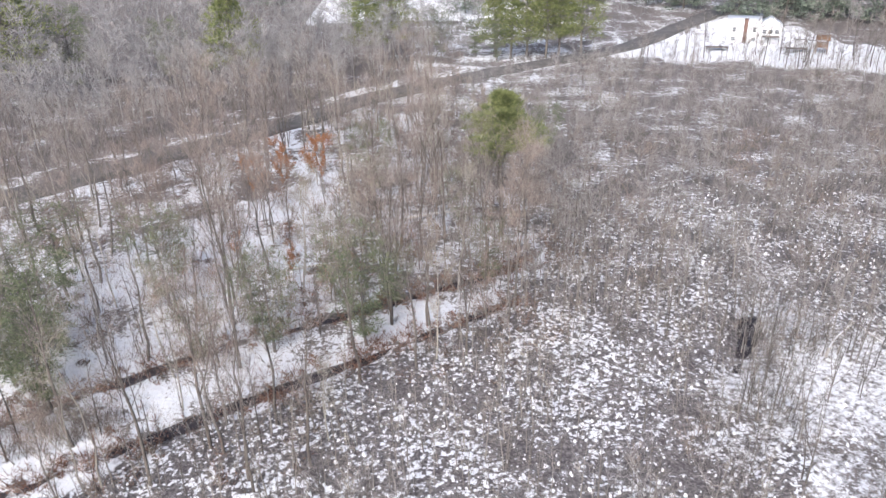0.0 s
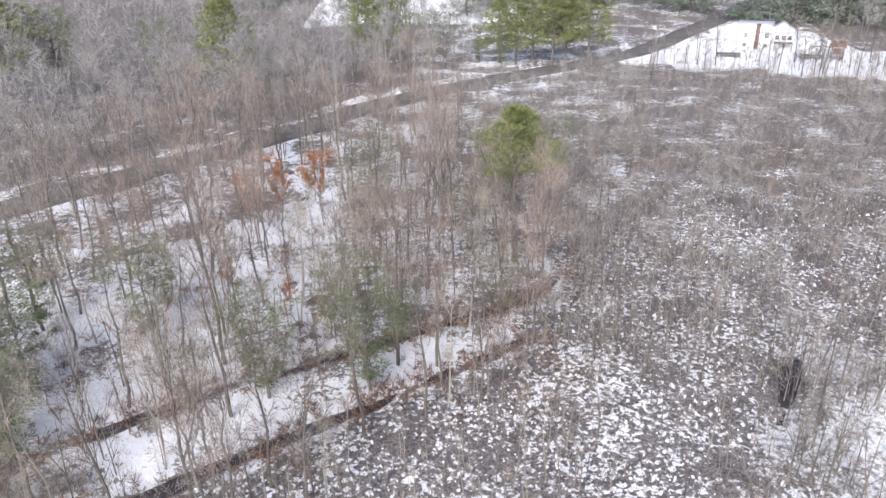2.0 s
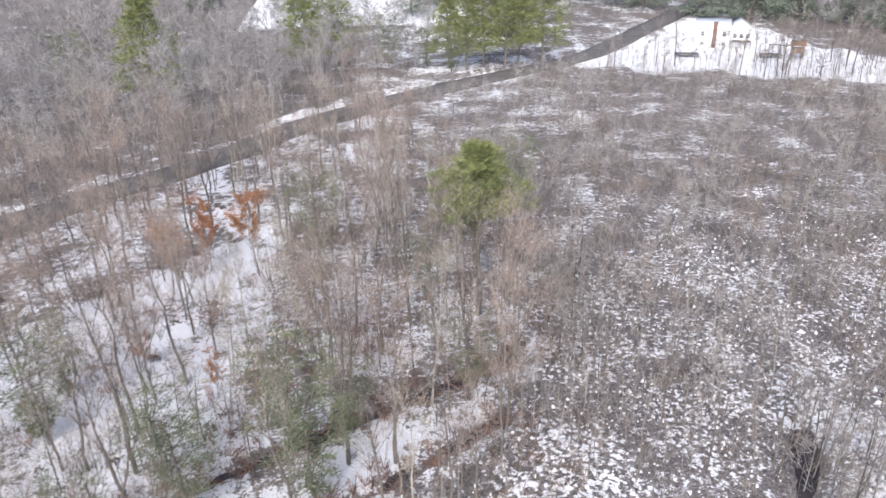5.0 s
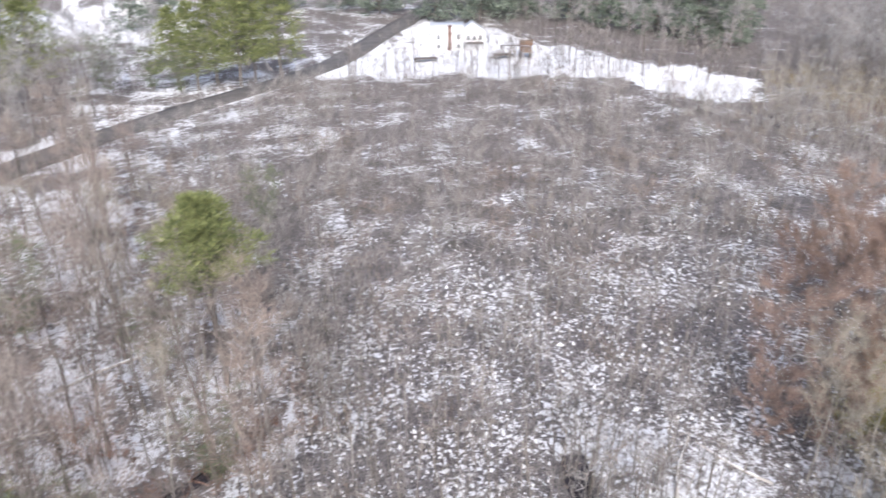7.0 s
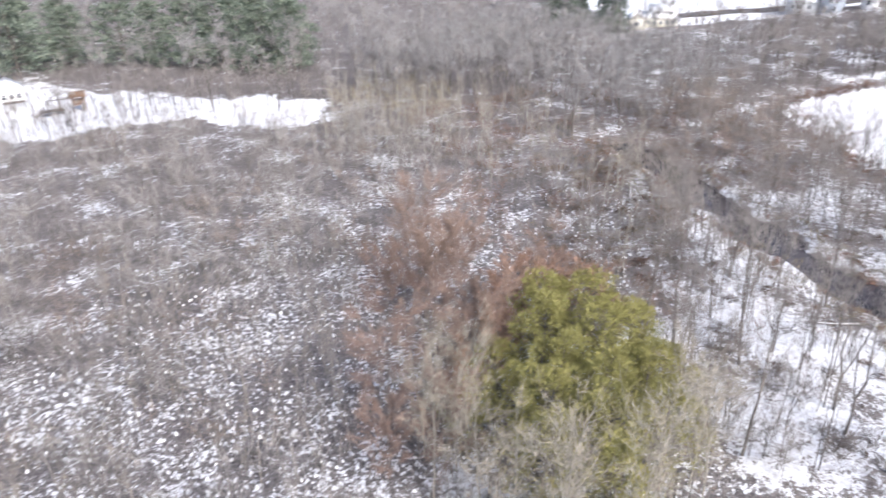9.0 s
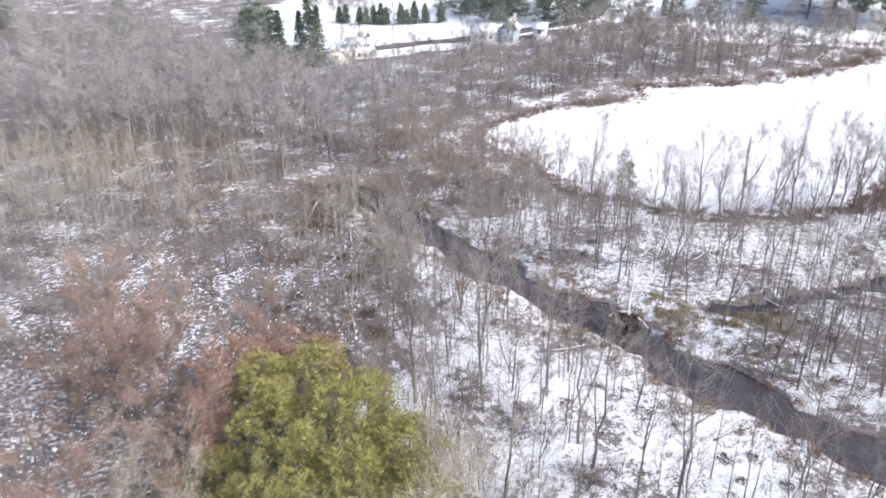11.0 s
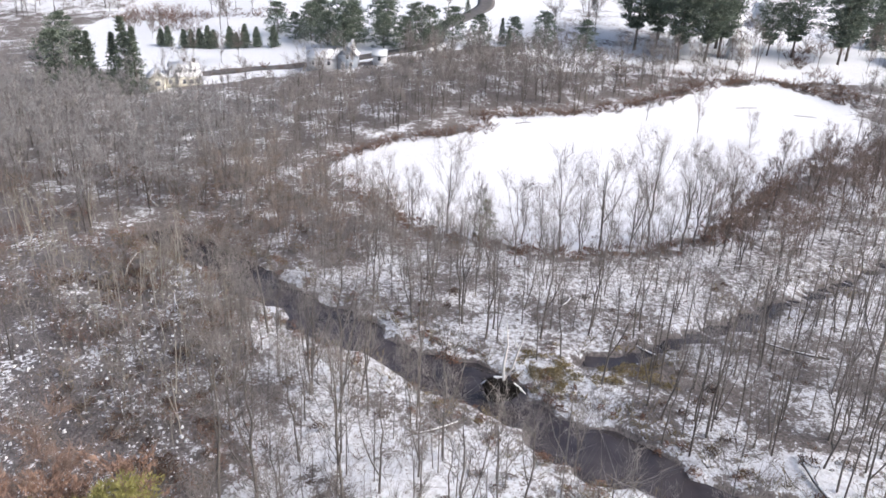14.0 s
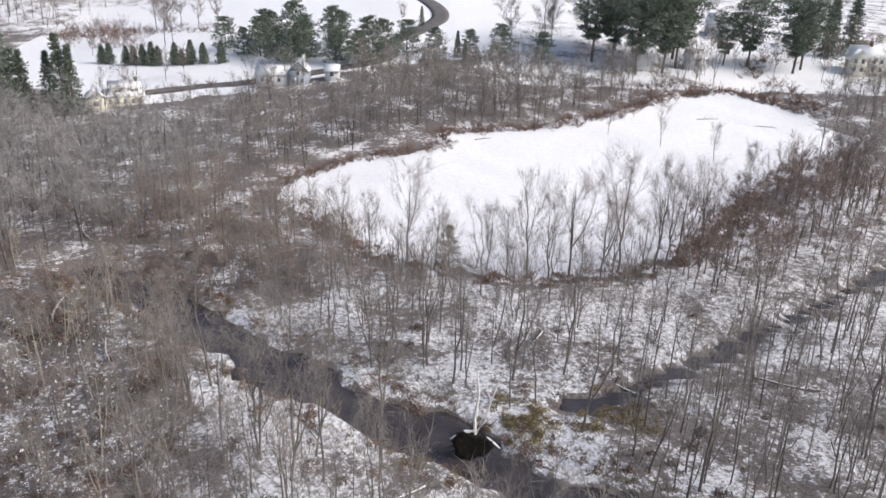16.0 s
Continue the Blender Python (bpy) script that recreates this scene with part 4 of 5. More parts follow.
# brown bushy growth below the snowfield
bx3, by3 = sown([(104, -2), (112, -6), (126, -17), (142, -32), (150, -44), (136, -46), (118, -34), (106, -18), (98, -6)], 2.7, r, clear_of)
scatter("field_corner_trees", woods_wide, spots_of(bx3, by3, .5, .95), "brown bushy leafless trees below the snowfield", "woodland", [BARK_DARK, TWIG_RUSSET])

# close-set thin stems between the pines and the brook
bx4, by4 = sown([(50, 30), (58, 37), (66, 43), (76, 38), (70, 24), (62, 12), (54, 6), (47, 14)], 2.0, r, lambda x, y: clear_of(x, y, ()) & (np.sin(x * 1.3 + 2 * np.sin(y * .8)) * np.sin(y * 1.1 + x * .4) > .0))
scatter("brookside_stems", thin, spots_of(bx4, by4, .6, 1.05), "close-set thin grey stems on speckled snow", "saplings", [BARK, TWIG_MID])
bx5, by5 = np.concatenate([r.normal((62.3, 33.3), (2.2, 1.3), (46, 2)), r.normal((58.5, 29.3), (1.6, 1.8), (56, 2)), r.normal((55, 24), (1.6, 1.6), (46, 2)), r.normal((66, 37), (2, 1.4), (16, 2))]).T
scatter("dark_brush", low_shrubs, spots_of(bx5, by5, .8, 1.5), "dark brown brush patches between pines and brook", "brush", [BARK_DARK, TWIG_BROWN])

# saplings and brush round the foot of the pines
bx9, by9 = (r.normal(0, 1.2, (80, 2)) + np.stack([np.linspace(57, 50, 80), np.linspace(43, 26, 80)], 1)).T
scatter("pine_edge_saplings", small_trees, spots_of(bx9, by9, .5, .95), "brown-grey leafless saplings beside the pines", "saplings", [BARK, TWIG_MID])

# close-set poles south of the side channel
poles = light_protos(4, (9, 10, 8, 10.5), limbs=6, twigs=44, thick=.007, spread=.17, twig_r=.022, clear=.5, twig_len=.14, forks=.15)
ix, iy = sown([(58, 6), (70, 12), (78, 14), (90, -4), (97, -14), (96, -40), (72, -24), (60, -8)], 3.0, r, clear_of)
scatter("pole_stand", poles, spots_of(ix, iy), "close-set slim leafless poles over snow", "woodland", [BARK, TWIG_MID])


# ---- evergreens ----
def make_conifers(n, name, label, mat, bark, group="", **kw):
    out = []
    for i in range(n):
        a, b, c = conifer(r, **kw)
        out.append(thing(name, (("trunk", (a, bark)), ("crown", (b, bark), (c, mat))), label, "tree", group))
    return out


def put(protos, places, height):
    """Each place: x, y and the tree's height; the prototypes stand at the first places."""
    for n, (x, y, tall) in enumerate(places):
        m = stand(x, y, r.uniform(0, 6.28), tall / height * r.uniform(.97, 1.03), sink=.1)
        if n < len(protos):
            protos[n].matrix_basis = m
        else:
            copy_thing(protos[n % len(protos)], m)


pines = make_conifers(1, "white_pine", "broad yellow-green white pine with a bare lower trunk", NEEDLE, BARK, "white pines",
                      height=15, width=4.1, whorls=9, per=9, tuft=84, base=.56, shape=.8, tuft_len=.5, tuft_r=.03, tip_up=.5, puff=.22, clumps=3, flat=.6)
put(pines[:1], [(6.0, 67.3, 15.0)], 15)
cone_pines = make_conifers(3, "white_pine", "tall conical green pine rising over bare woods", NEEDLE, BARK, "white pines",
                           height=14, width=4.6, whorls=12, per=7, tuft=34, base=.22, shape=.8, tuft_len=.55, tuft_r=.06, tip_up=.3, puff=.30, flat=.5)
put(cone_pines, [(-35, 130, 18.5), (-14, 152, 17), (-9, 155, 18), (-71, 126, 19), (15, 152, 12.5), (22, 151.5, 13), (29.5, 153, 13.5), (18.5, 154, 13), (25, 154, 12), (12, 154, 10)], 14)
yellowish = make_conifers(2, "young_pine", "young yellow-green pine half hidden among bare trees", NEEDLE_OLIVE, BARK, "young pines",
                          height=6, width=1.8, whorls=8, per=6, tuft=36, base=.15, shape=.7, tuft_len=.3, tuft_r=.021, puff=.32)
put(yellowish, [(-7.5, 79, 8.5), (-29.5, 48, 7.5), (-31, 44, 6), (-15, 50.5, 5), (-13, 47.5, 5.5), (-6, 48, 6.5), (-7.5, 52, 6), (4, 57.5, 5), (-23.5, 55, 6), (-4, 54, 4.5),
                (-33, 57, 6), (-27, 41, 6), (1, 154, 7), (8, 155, 6), (12, 150, 5), (-50, 139, 9), (-64, 131, 10), (2, 70, 5), (14, 92, 4.5), (-24, 60, 4), (-18, 46, 4)], 6)
hemlocks = make_conifers(2, "hemlock", "dense dull green young hemlock among bare trees", NEEDLE_OLIVE, BARK_DARK, "young hemlocks",
                         height=6.5, width=2.3, whorls=9, per=7, tuft=60, base=.08, shape=.7, tuft_len=.3, tuft_r=.02, puff=.3, flat=.6)
put(hemlocks, [(-31, 47.5, 7), (-33.6, 50, 7.5), (-28.8, 43, 5.5), (-34.5, 46, 6.5)], 6.5)
gold = make_conifers(4, "yellow_green_pine", "bushy yellow-green pine beside the swamp", NEEDLE_GOLD, BARK, "clump of yellow-green pines",
                     height=9, width=3.0, whorls=7, per=6, tuft=165, base=.16, shape=.5, tuft_len=.3, tuft_r=.036, tip_up=.6, puff=.31, flat=.9, clumps=1, hollow=.4)
put(gold, [(50.2, 43.8, 8.5), (52.4, 41.4, 8.3), (47.4, 42, 8.5), (48.6, 38.2, 8.8), (51.8, 37.8, 7.9), (49.2, 34.4, 7.5), (45, 39.6, 8.3), (47.6, 35, 7.5), (44.4, 36.2, 8.6), (41.8, 38.6, 8.1), (41.4, 34.6, 8.5), (44.8, 32.6, 7.3), (38.6, 36.8, 7.7), (38.2, 33, 7.9), (42.6, 42, 6.2), (50, 36.6, 6.0), (45.5, 44.6, 5.8), (41.2, 44, 5.3)], 9)
dark = make_conifers(4, "dark_pine", "dark green spreading pine above the snow", NEEDLE_DARK, BARK_DARK, "dark pines",
                     height=13, width=3.9, whorls=10, per=7, tuft=48, base=.26, shape=.6, tuft_len=.6, tuft_r=.095, puff=.4, flat=.42)
put(dark, [(218, -29, 18), (219, -36, 19), (224, -41, 20), (230, -26, 18), (236, -35, 20), (240, -29, 19), (228, -20, 14), (233, -43, 19), (227, -61, 12), (222, -71, 12), (226, -75, 12), (228, -55, 9)], 13)
bushy = make_conifers(4, "bushy_pine", "broad bushy grey-green pine on snowy ground", NEEDLE_DARK, BARK_DARK, "bushy pines",
                      height=11, width=4.2, whorls=8, per=7, tuft=36, base=.06, shape=.5, tuft_len=.6, tuft_r=.11, puff=.36, flat=.55, tip_up=.3)
put(bushy, [(93, 197, 16.8), (101, 194, 16.8), (98, 186, 15.6), (109, 172, 16.8), (113, 165, 15.6), (116, 158, 16.8), (117, 147, 15.6), (120, 140, 14.4), (106, 180, 16.8), (123, 158, 14.4), (125, 148, 14.4), (76, 192, 16.8), (86, 188, 18), (66, 204, 15.6), (58, 212, 14.4), (34, 208, 14.4), (44, 217, 15.6), (237, 137, 12), (232, 182, 11), (222, 220, 12), (252, 80, 9), (246, 66, 11), (241, 68, 11), (249, 60, 12), (258, 70, 9), (228, 57, 9), (196, 113, 13), (198, 119, 13), (233, 62, 9), (231, 55, 11), (244, 73, 8), (247, 49, 10), (240, 56, 10), (236, 46, 11), (222, 40, 9), (224, 34, 10), (228, 28, 9), (224, 21, 8), (226, 12, 8), (225, 4, 9), (222, -6, 8), (226, 46, 9), (229, 38, 11), (-22, 214, 13.2), (-48, 222, 14.4), (8, 206, 12), (15, 216, 13.2)], 13.5)
spruces = make_conifers(2, "spruce", "tall narrow dark spruce above snowy ground", NEEDLE_DARK, BARK_DARK, "spruces",
                        height=18, width=3.4, whorls=18, per=7, tuft=20, base=.03, shape=.9, tuft_len=.7, tuft_r=.11, droop=.3, puff=.34, flat=.5)
put(spruces, [(190.5, 97.5, 15), (191.5, 100.2, 17), (193, 103.2, 16), (194.5, 109.5, 14), (239, -89, 19), (243, -97, 20), (246, -92, 18), (250, -86, 16), (229, 15, 8), (216, 14, 7), (262, 24, 7)], 18)
hedge = make_conifers(2, "arborvitae", "clipped dark conical evergreen in a row on a snowy slope", NEEDLE_DARK, BARK_DARK, "row of conical evergreens",
                      height=5.5, width=1.55, whorls=14, per=8, tuft=10, base=.0, shape=.85, tuft_len=.5, tuft_r=.13, tip_up=.6, puff=.35, flat=1.2)
put(hedge, [(248, 113.5, 5), (247, 111, 5.5), (243, 105, 5.5), (242.4, 102.7, 5), (241.7, 100, 6), (241, 97.4, 6), (240.6, 95.6, 5.5), (239, 90.5, 5.5), (238.5, 88.6, 4.5), (238, 86, 6), (237.3, 82.5, 6), (236.5, 77.5, 5.5)], 5.5)
cedar = make_conifers(1, "red_cedar", "small dull green cedar at the field edge", NEEDLE_OLIVE, BARK_DARK, height=5, width=1.6, whorls=9, per=5, tuft=14, base=.1, shape=.8, tuft_len=.4, tuft_r=.035)
put(cedar, [(108.5, 22.5, 5.5)], 5)

# ---- particular leafless trees ----
rusty = make_bare(3, (10, 8.5, 7.5), 24, 1500, BARK, TWIG_RUST, "rusty_tree", "bushy leafless tree with rust-brown twigs beside the pines", "tree", "rust-brown trees by the pines", twig_r=.036, spread=.5, clear=.12, rise=.75)
put(rusty, [(54.8, 58, 8.8), (52.5, 55, 8), (50.5, 58.5, 7), (40.5, 50, 6.8), (38.5, 43.5, 7), (50.5, 49.8, 7), (45.5, 46.5, 7), (56.5, 55, 8), (36, 46.5, 7.5), (55.5, 46, 7)], 8.7)
rust_leaf = make_bare(2, (7, 6), 14, 800, BARK, LEAF_ORANGE, "beech_sapling", "young beech holding dead rust-orange leaves", "tree", "rust-leaved saplings", twig_r=.09, twig_len=.05, spread=.4, clear=.35)
put(rust_leaf, [(-12.8, 76, 6.5), (-17.5, 77.5, 6.5), (-20, 74, 5.5), (-13.5, 58.5, 3.5), (-19, 62, 3)], 6.5)
russet_leaf = make_bare(2, (7, 6), 14, 900, BARK, LEAF_DULL, "russet_sapling", "bushy sapling with dead russet leaves behind the pines", "tree", "russet saplings by the pines", twig_r=.07, twig_len=.06, spread=.42, clear=.2)
put(russet_leaf, [(48.5, 46.8, 7), (46, 45.2, 6.4), (51.5, 46.2, 7.6), (54.5, 44.4, 7.2), (55.5, 41.8, 6.2), (43, 45.5, 5.8), (53, 45.6, 6.4), (50, 47.4, 6.2)], 6.5)
pale_front = make_bare(3, (8, 7, 7.6), 13, 260, BARK_PALE, TWIG_TAN, "pale_tree", "pale grey leafless tree in front of the pines", "tree", "pale trees by the pines", spread=.38, clear=.25, twig_r=.024)
put(pale_front, [(43, 44.6, 7.4), (37.5, 34.6, 9), (40.5, 31.4, 8.4), (35, 37, 8), (45.5, 31, 7.6), (36.5, 31, 8.6), (48.6, 32.6, 7), (38.8, 43.4, 7), (33.5, 33.5, 8), (37, 40.5, 8), (39, 46, 7), (35.5, 34.5, 8), (42.5, 46.8, 7.5), (34, 38, 7), (43, 29.5, 8), (36, 43, 7.5)], 7.5)
lone = make_bare(2, (8, 6.5), 14, 300, BARK_DARK, TWIG_BROWN, "field_tree", "small leafless tree alone on the snowfield", "tree", "trees on the snowfield", spread=.36, clear=.25)
put(lone, [(164, -19, 6.5), (171, -11, 5.5), (172, 3, 10), (182, -19, 9), (156, -26, 6), (150, -30, 6.5), (146, -28, 6)], 7.2)
big = make_bare(4, (13, 14, 12, 13.5), 20, 560, BARK_DARK, TWIG_BROWN, "edge_tree", "large leafless dark tree at the edge of the snowfield", "tree", "trees at the field edge", spread=.36, clear=.25, thick=.010, forks=.8)
put(big, [(109, 3, 13), (107.5, 9, 11), (108.5, -1, 12.5), (106, 14, 10.5), (111, 27, 11.5), (112.5, -5, 12), (109, 18, 8), (117, 35, 9), (116, -9, 11), (107, 5.5, 11.5), (106.5, 11.5, 9.5), (108, 24, 9), (110.5, -3, 10.5), (107, 1, 9), (113, 31.5, 8), (121, 39, 7), (107.5, 16, 7.5)], 13)
hill_trees = make_bare(2, (13, 11), 16, 420, BARK_DARK, TWIG_BROWN, "hill_tree", "broad leafless tree standing on the snowy hill", "tree", "trees on the hill", spread=.4, clear=.2, twig_r=.05)
put(hill_trees, [(265, 101, 14), (266.5, 99, 13), (288, 108, 13), (290, 103, 12), (285, 96, 9), (287, 90, 9), (292, 112, 11), (262, 128, 6), (270, 122, 6), (274, 132, 6), (258, 120, 5), (243, -12, 15), (232, -8, 14), (238, 0, 13), (222, -48, 8), (216, -44, 7), (231, -84, 6), (212, 94, 6), (222, 88, 6), (224, 84, 7), (230, 98, 5), (262, 30, 6), (232, -70, 6)], 12)


# ---- dead wood ----
def log_thing(x, y, length, turn, rad, mat, label, tilt=0.0, snowy=True):
    top = tagged(new("fallen_log"), label, "log", "fallen logs")
    s = Soup()
    t = np.linspace(0, 1, 7)
    line = np.stack([t * length - length / 2, .04 * length * np.sin(t * 4), rad * .8 + t * length * math.sin(tilt) + .1 * np.sin(t * 6) * rad], 1)
    s.tube(line, rad * (1.1 - .7 * t), 7)
    for k in range(4):
        p = line[2 + k]
        d = unit(r.normal(0, 1, 3) + [.4, 0, .6])
        s.tube([p, p + d * length * .14, p + d * length * .2 + [0, 0, .1]], [rad * .4, rad * .25, .015], 4)
    new("stem", mesh_np("stem", *s.arrays(), [mat])).parent = top
    if snowy:
        c = Soup()
        c.tube(line[1:6] + [0, 0, rad * .62], rad * (.75 - .5 * t[1:6]), 6)
        new("snow_cap", mesh_np("snow_cap", *c.arrays(), [SNOW])).parent = top
    top.matrix_basis = Matrix.Translation((x, y, h(x, y))) @ Euler((0, 0, turn)).to_matrix().to_4x4()
    return top


for x, y, ln, tn, rad, pale in ((-2, 72, 8, .3, .16, 1), (4.5, 76, 7, 2.3, .15, 0), (-12, 61, 6, .2, .13, 1), (50, 33, 6, -.3, .12, 1), (88, 52, 5, .5, .12, 1), (97, 60, 6, .2, .12, 1), (84, 9, 5, .8, .14, 0),
                                (70, 27, 5, 2.2, .1, 0), (84, -4, 6, 1.2, .12, 0), (66, 2, 5, .1, .12, 0), (30, 47, 6, .8, .1, 1), (33, 46, 5, 2.0, .09, 1), (-8, 66, 6, .1, .14, 1), (92, 15, 4, 2.7, .12, 0), (118, 66, 6, .6, .13, 1)):
    log_thing(x, y, ln, tn, rad, DEADWOOD if pale else BARK_DARK, "bleached fallen log dusted with snow" if pale else "dark fallen log capped with snow", tilt=.05)


for x, y, ln, tn, rad in ((166, 13.5, 3.5, -1.1, .07), (182, -34.5, 5, -1.4, .08), (178, -45, 4, -2.0, .07), (164, -11, 2, .4, .06), (153.4, -17.4, 1.2, .3, .12)):
    log_thing(x, y, ln, tn, rad, BARK_DARK, "dark fallen branch lying on open snow", tilt=.02, snowy=False)


def root_plate_tree():
    """A tipped tree: a black root plate with bleached stems rising from it."""
    top = tagged(new("uprooted_tree"), "uprooted tree with black root plate and bleached bare stems", "dead tree")
    s = Soup()
    n, m = 16, 5
    ang = np.linspace(0, 2 * np.pi, n, endpoint=False)
    v = [(0, .35, 1.0)]
    for ring in range(1, m):
        for a in ang:
            rr = 1.7 * ring / (m - 1) * (1 + .16 * math.sin(3 * a + 1) + .1 * math.sin(7 * a))
            v.append((rr * math.cos(a), .4 * (1 - (ring / (m - 1)) ** 2) + r.normal(0, .08), 1.0 + rr * .78 * math.sin(a) + r.normal(0, .06)))
    back = [(x, -.35 + .3 * y, z) for x, y, z in v]
    f = []
    for off, flip in ((0, 1), (len(v), -1)):
        for i in range(n):
            f.append((off, off + 1 + i, off + 1 + (i + 1) % n)[::flip])
            for k in range(m - 2):
                a, b = off + 1 + k * n + i, off + 1 + k * n + (i + 1) % n
                f += [(a, a + n, b + n)[::flip], (a, b + n, b)[::flip]]
    e, o = 1 + (m - 2) * n, len(v)
    for i in range(n):
        a, b = e + i, e + (i + 1) % n
        f += [(a, o + a, o + b), (a, o + b, b)]
    s.add(np.array(v + back), np.array(f))
    az = r.uniform(0, 6.28, 70)
    edge = np.stack([1.3 * np.cos(az), r.normal(0, .25, 70), 1 + 1.0 * np.sin(az)], 1)
    s.spikes(edge, edge + np.stack([np.cos(az), r.normal(0, .6, 70), np.sin(az) * .8], 1) * r.uniform(.4, 1.3, (70, 1)), .06)
    new("root_plate", mesh_np("root_plate", *s.arrays(), [ROOT])).parent = top
    c = Soup()
    c.tube([(-1.8, -.1, 1.5), (-1.2, -.15, 1.95), (-.5, -.05, 2.3), (.2, -.1, 2.45)], [.07, .14, .17, .08], 6)
    new("snow_cap", mesh_np("snow_cap", *c.arrays(), [SNOW])).parent = top
    c = Soup().tube([(1.3, -.2, 2.0), (1.9, -.1, 1.4), (2.5, .1, .7)], [.06, .12, .06], 6)
    new("snow_cap", mesh_np("snow_cap", *c.arrays(), [SNOW])).parent = top
    for pts, rad in ((((.3, 0, 2.1), (.2, .1, 3.6), (.45, .2, 5.8), (.2, .1, 8.4)), .18), (((.35, 0, 2.2), (1.0, -.1, 3.4), (1.5, .1, 5.4), (2.3, .2, 8.0)), .15)):
        w = Soup()
        w.tube(pts, [rad, rad * .8, rad * .6, .03], 7)
        p, q = np.array(pts[2]), np.array(pts[3])
        w.tube([p, p + [-.4, .1, .9], p + [-.5, .2, 1.7]], [.06, .04, .015], 5)
        w.tube([(p + q) / 2, (p + q) / 2 + [.4, 0, .6]], [.05, .015], 5)
        new("stem", mesh_np("stem", *w.arrays(), [SNOWY_WOOD])).parent = top
    top.matrix_basis = Matrix.Translation((74.7, 22.4, -.1)) @ Euler((0, 0, radians(-95))).to_matrix().to_4x4() @ Matrix.Diagonal((.8, .8, .8, 1))


root_plate_tree()

# ---- brush along edges ----
tangle = [shrub(r, k, 7, 22, .022, .9) for k in (1.1, 1.5, .8)]


def along(line, gap, wide, keep=1.0):
    t = unit(np.gradient(line, axis=0))
    d = np.concatenate([[0], np.cumsum(np.linalg.norm(np.diff(line, axis=0), axis=1))])
    q = np.arange(0, d[-1], gap)
    x, y = np.interp(q, d, line[:, 0]) + r.normal(0, wide, len(q)), np.interp(q, d, line[:, 1]) + r.normal(0, wide, len(q))
    ok = r.random(len(q)) < keep
    return x[ok], y[ok]


ax, ay = along(DITCH_A, .2, .9, .8)
bx2, by2 = along(DITCH_B, .2, .8, .7)
scatter("ditch_brush", tangle, spots_of(np.r_[ax, bx2], np.r_[ay, by2], .6, 1.3), "red-brown dead brush along the ditches", "brush", [LEAF_RED, LEAF_RED])
cx, cy = along(BROOK, .13, 1.2, .8)
side = np.sign(r.normal(0, 1, len(cx)))
bt = along(BRANCH, .3, 1.4, .8)
cx, cy = np.r_[cx + side * 2.7, bt[0] + np.sign(r.normal(0, 1, len(bt[0]))) * 2.4], np.r_[cy - side * 2.7, bt[1]]
on_bank = land(cx, cy) > -.4
cx, cy = cx[on_bank], cy[on_bank]
scatter("bank_brush", tangle, spots_of(cx, cy, .5, 1.15), "brown brush and straw on the brook banks", "brush", [BARK_DARK, SEDGE_GOLD])
fx, fy = along(way([tuple(p) for p in FIELD[:10]]), .4, 1.6, .6)
f2x, f2y = along(way([tuple(p) for p in FIELD[10:] + FIELD[:1]]), .3, .9, .9)
scatter("field_edge_brush", tangle, spots_of(np.r_[fx, f2x], np.r_[fy, f2y], 1.0, 1.9), "dark red-brown brush bordering the snowfield", "brush", [BARK_DARK, LEAF_RED])
tx, ty = along(way([(203, -46), (196, -58), (190, -62)]), .25, 1.6)
t2x, t2y = along(FARM_TRACK, .3, 2.0)
hx2, hy2 = along(way([(300, 150), (292, 135), (288, 120), (286, 108), (283, 92), (280, 84)]), .25, 3.0)
hx3, hy3 = along(way([(192, 122), (204, 104), (212, 82), (214, 66), (215, 50), (212, 30), (212, 8), (208, -10), (207, -30), (204, -44)]), .6, 2.0)
scatter("hedgerow_brush", tangle, spots_of(np.r_[tx, t2x, hx2, hx3][::2], np.r_[ty, t2y, hy2, hy3][::2], 1.0, 2.1), "brown hedgerow brush along the far fields", "brush", [BARK_DARK, LEAF_RED])
zx, zy = sown(EAST_WOOD, 2.9, r, lambda x, y: clear_of(x, y) & patchy(x, y, .16, .15))
yx, yy = sown(WEST_WOOD, 2.3, r, lambda x, y: clear_of(x, y, ()) & patchy(x, y, .16, -.2))
scatter("forest_undergrowth", tangle, spots_of(np.r_[zx, yx], np.r_[zy, yy], .4, 1.0), "sparse brown undergrowth poking through forest snow", "undergrowth", [BARK_DARK, LEAF_RED])
mx2, my2 = sown([(100, 92), (118, 96), (126, 108), (112, 122), (102, 112)], 1.8, r, clear_of)
scatter("straw_brush", shrubs, spots_of(mx2, my2, .5, .9), "straw-coloured brush and saplings at the swamp edge", "brush", [BARK_PALE, SEDGE_GOLD])


# dead-leaf clumps in the woods, on the flat and along the edges
g1x, g1y = sown([(60, 46), (70, 42), (86, 45), (105, 52), (112, 60), (104, 68), (88, 64), (74, 56)], 1.7, r, lambda x, y: clear_of(x, y, ()) & patchy(x + 11, y, .21, -.05))
scatter("russet_leaf_clumps", leaf_clumps, spots_of(g1x, g1y, .7, 1.5), "dark russet clumps of dead leaves on a snowy flat", "brush", [BARK_DARK, LEAF_BROWN])
g2x, g2y = sown(EAST_WOOD, 2.5, r, lambda x, y: clear_of(x, y, ()) & patchy(x, y + 7, .23, .15))
g3x, g3y = sown(WEST_WOOD, 2.3, r, lambda x, y: clear_of(x, y, ()) & patchy(x + 5, y, .21, .05))
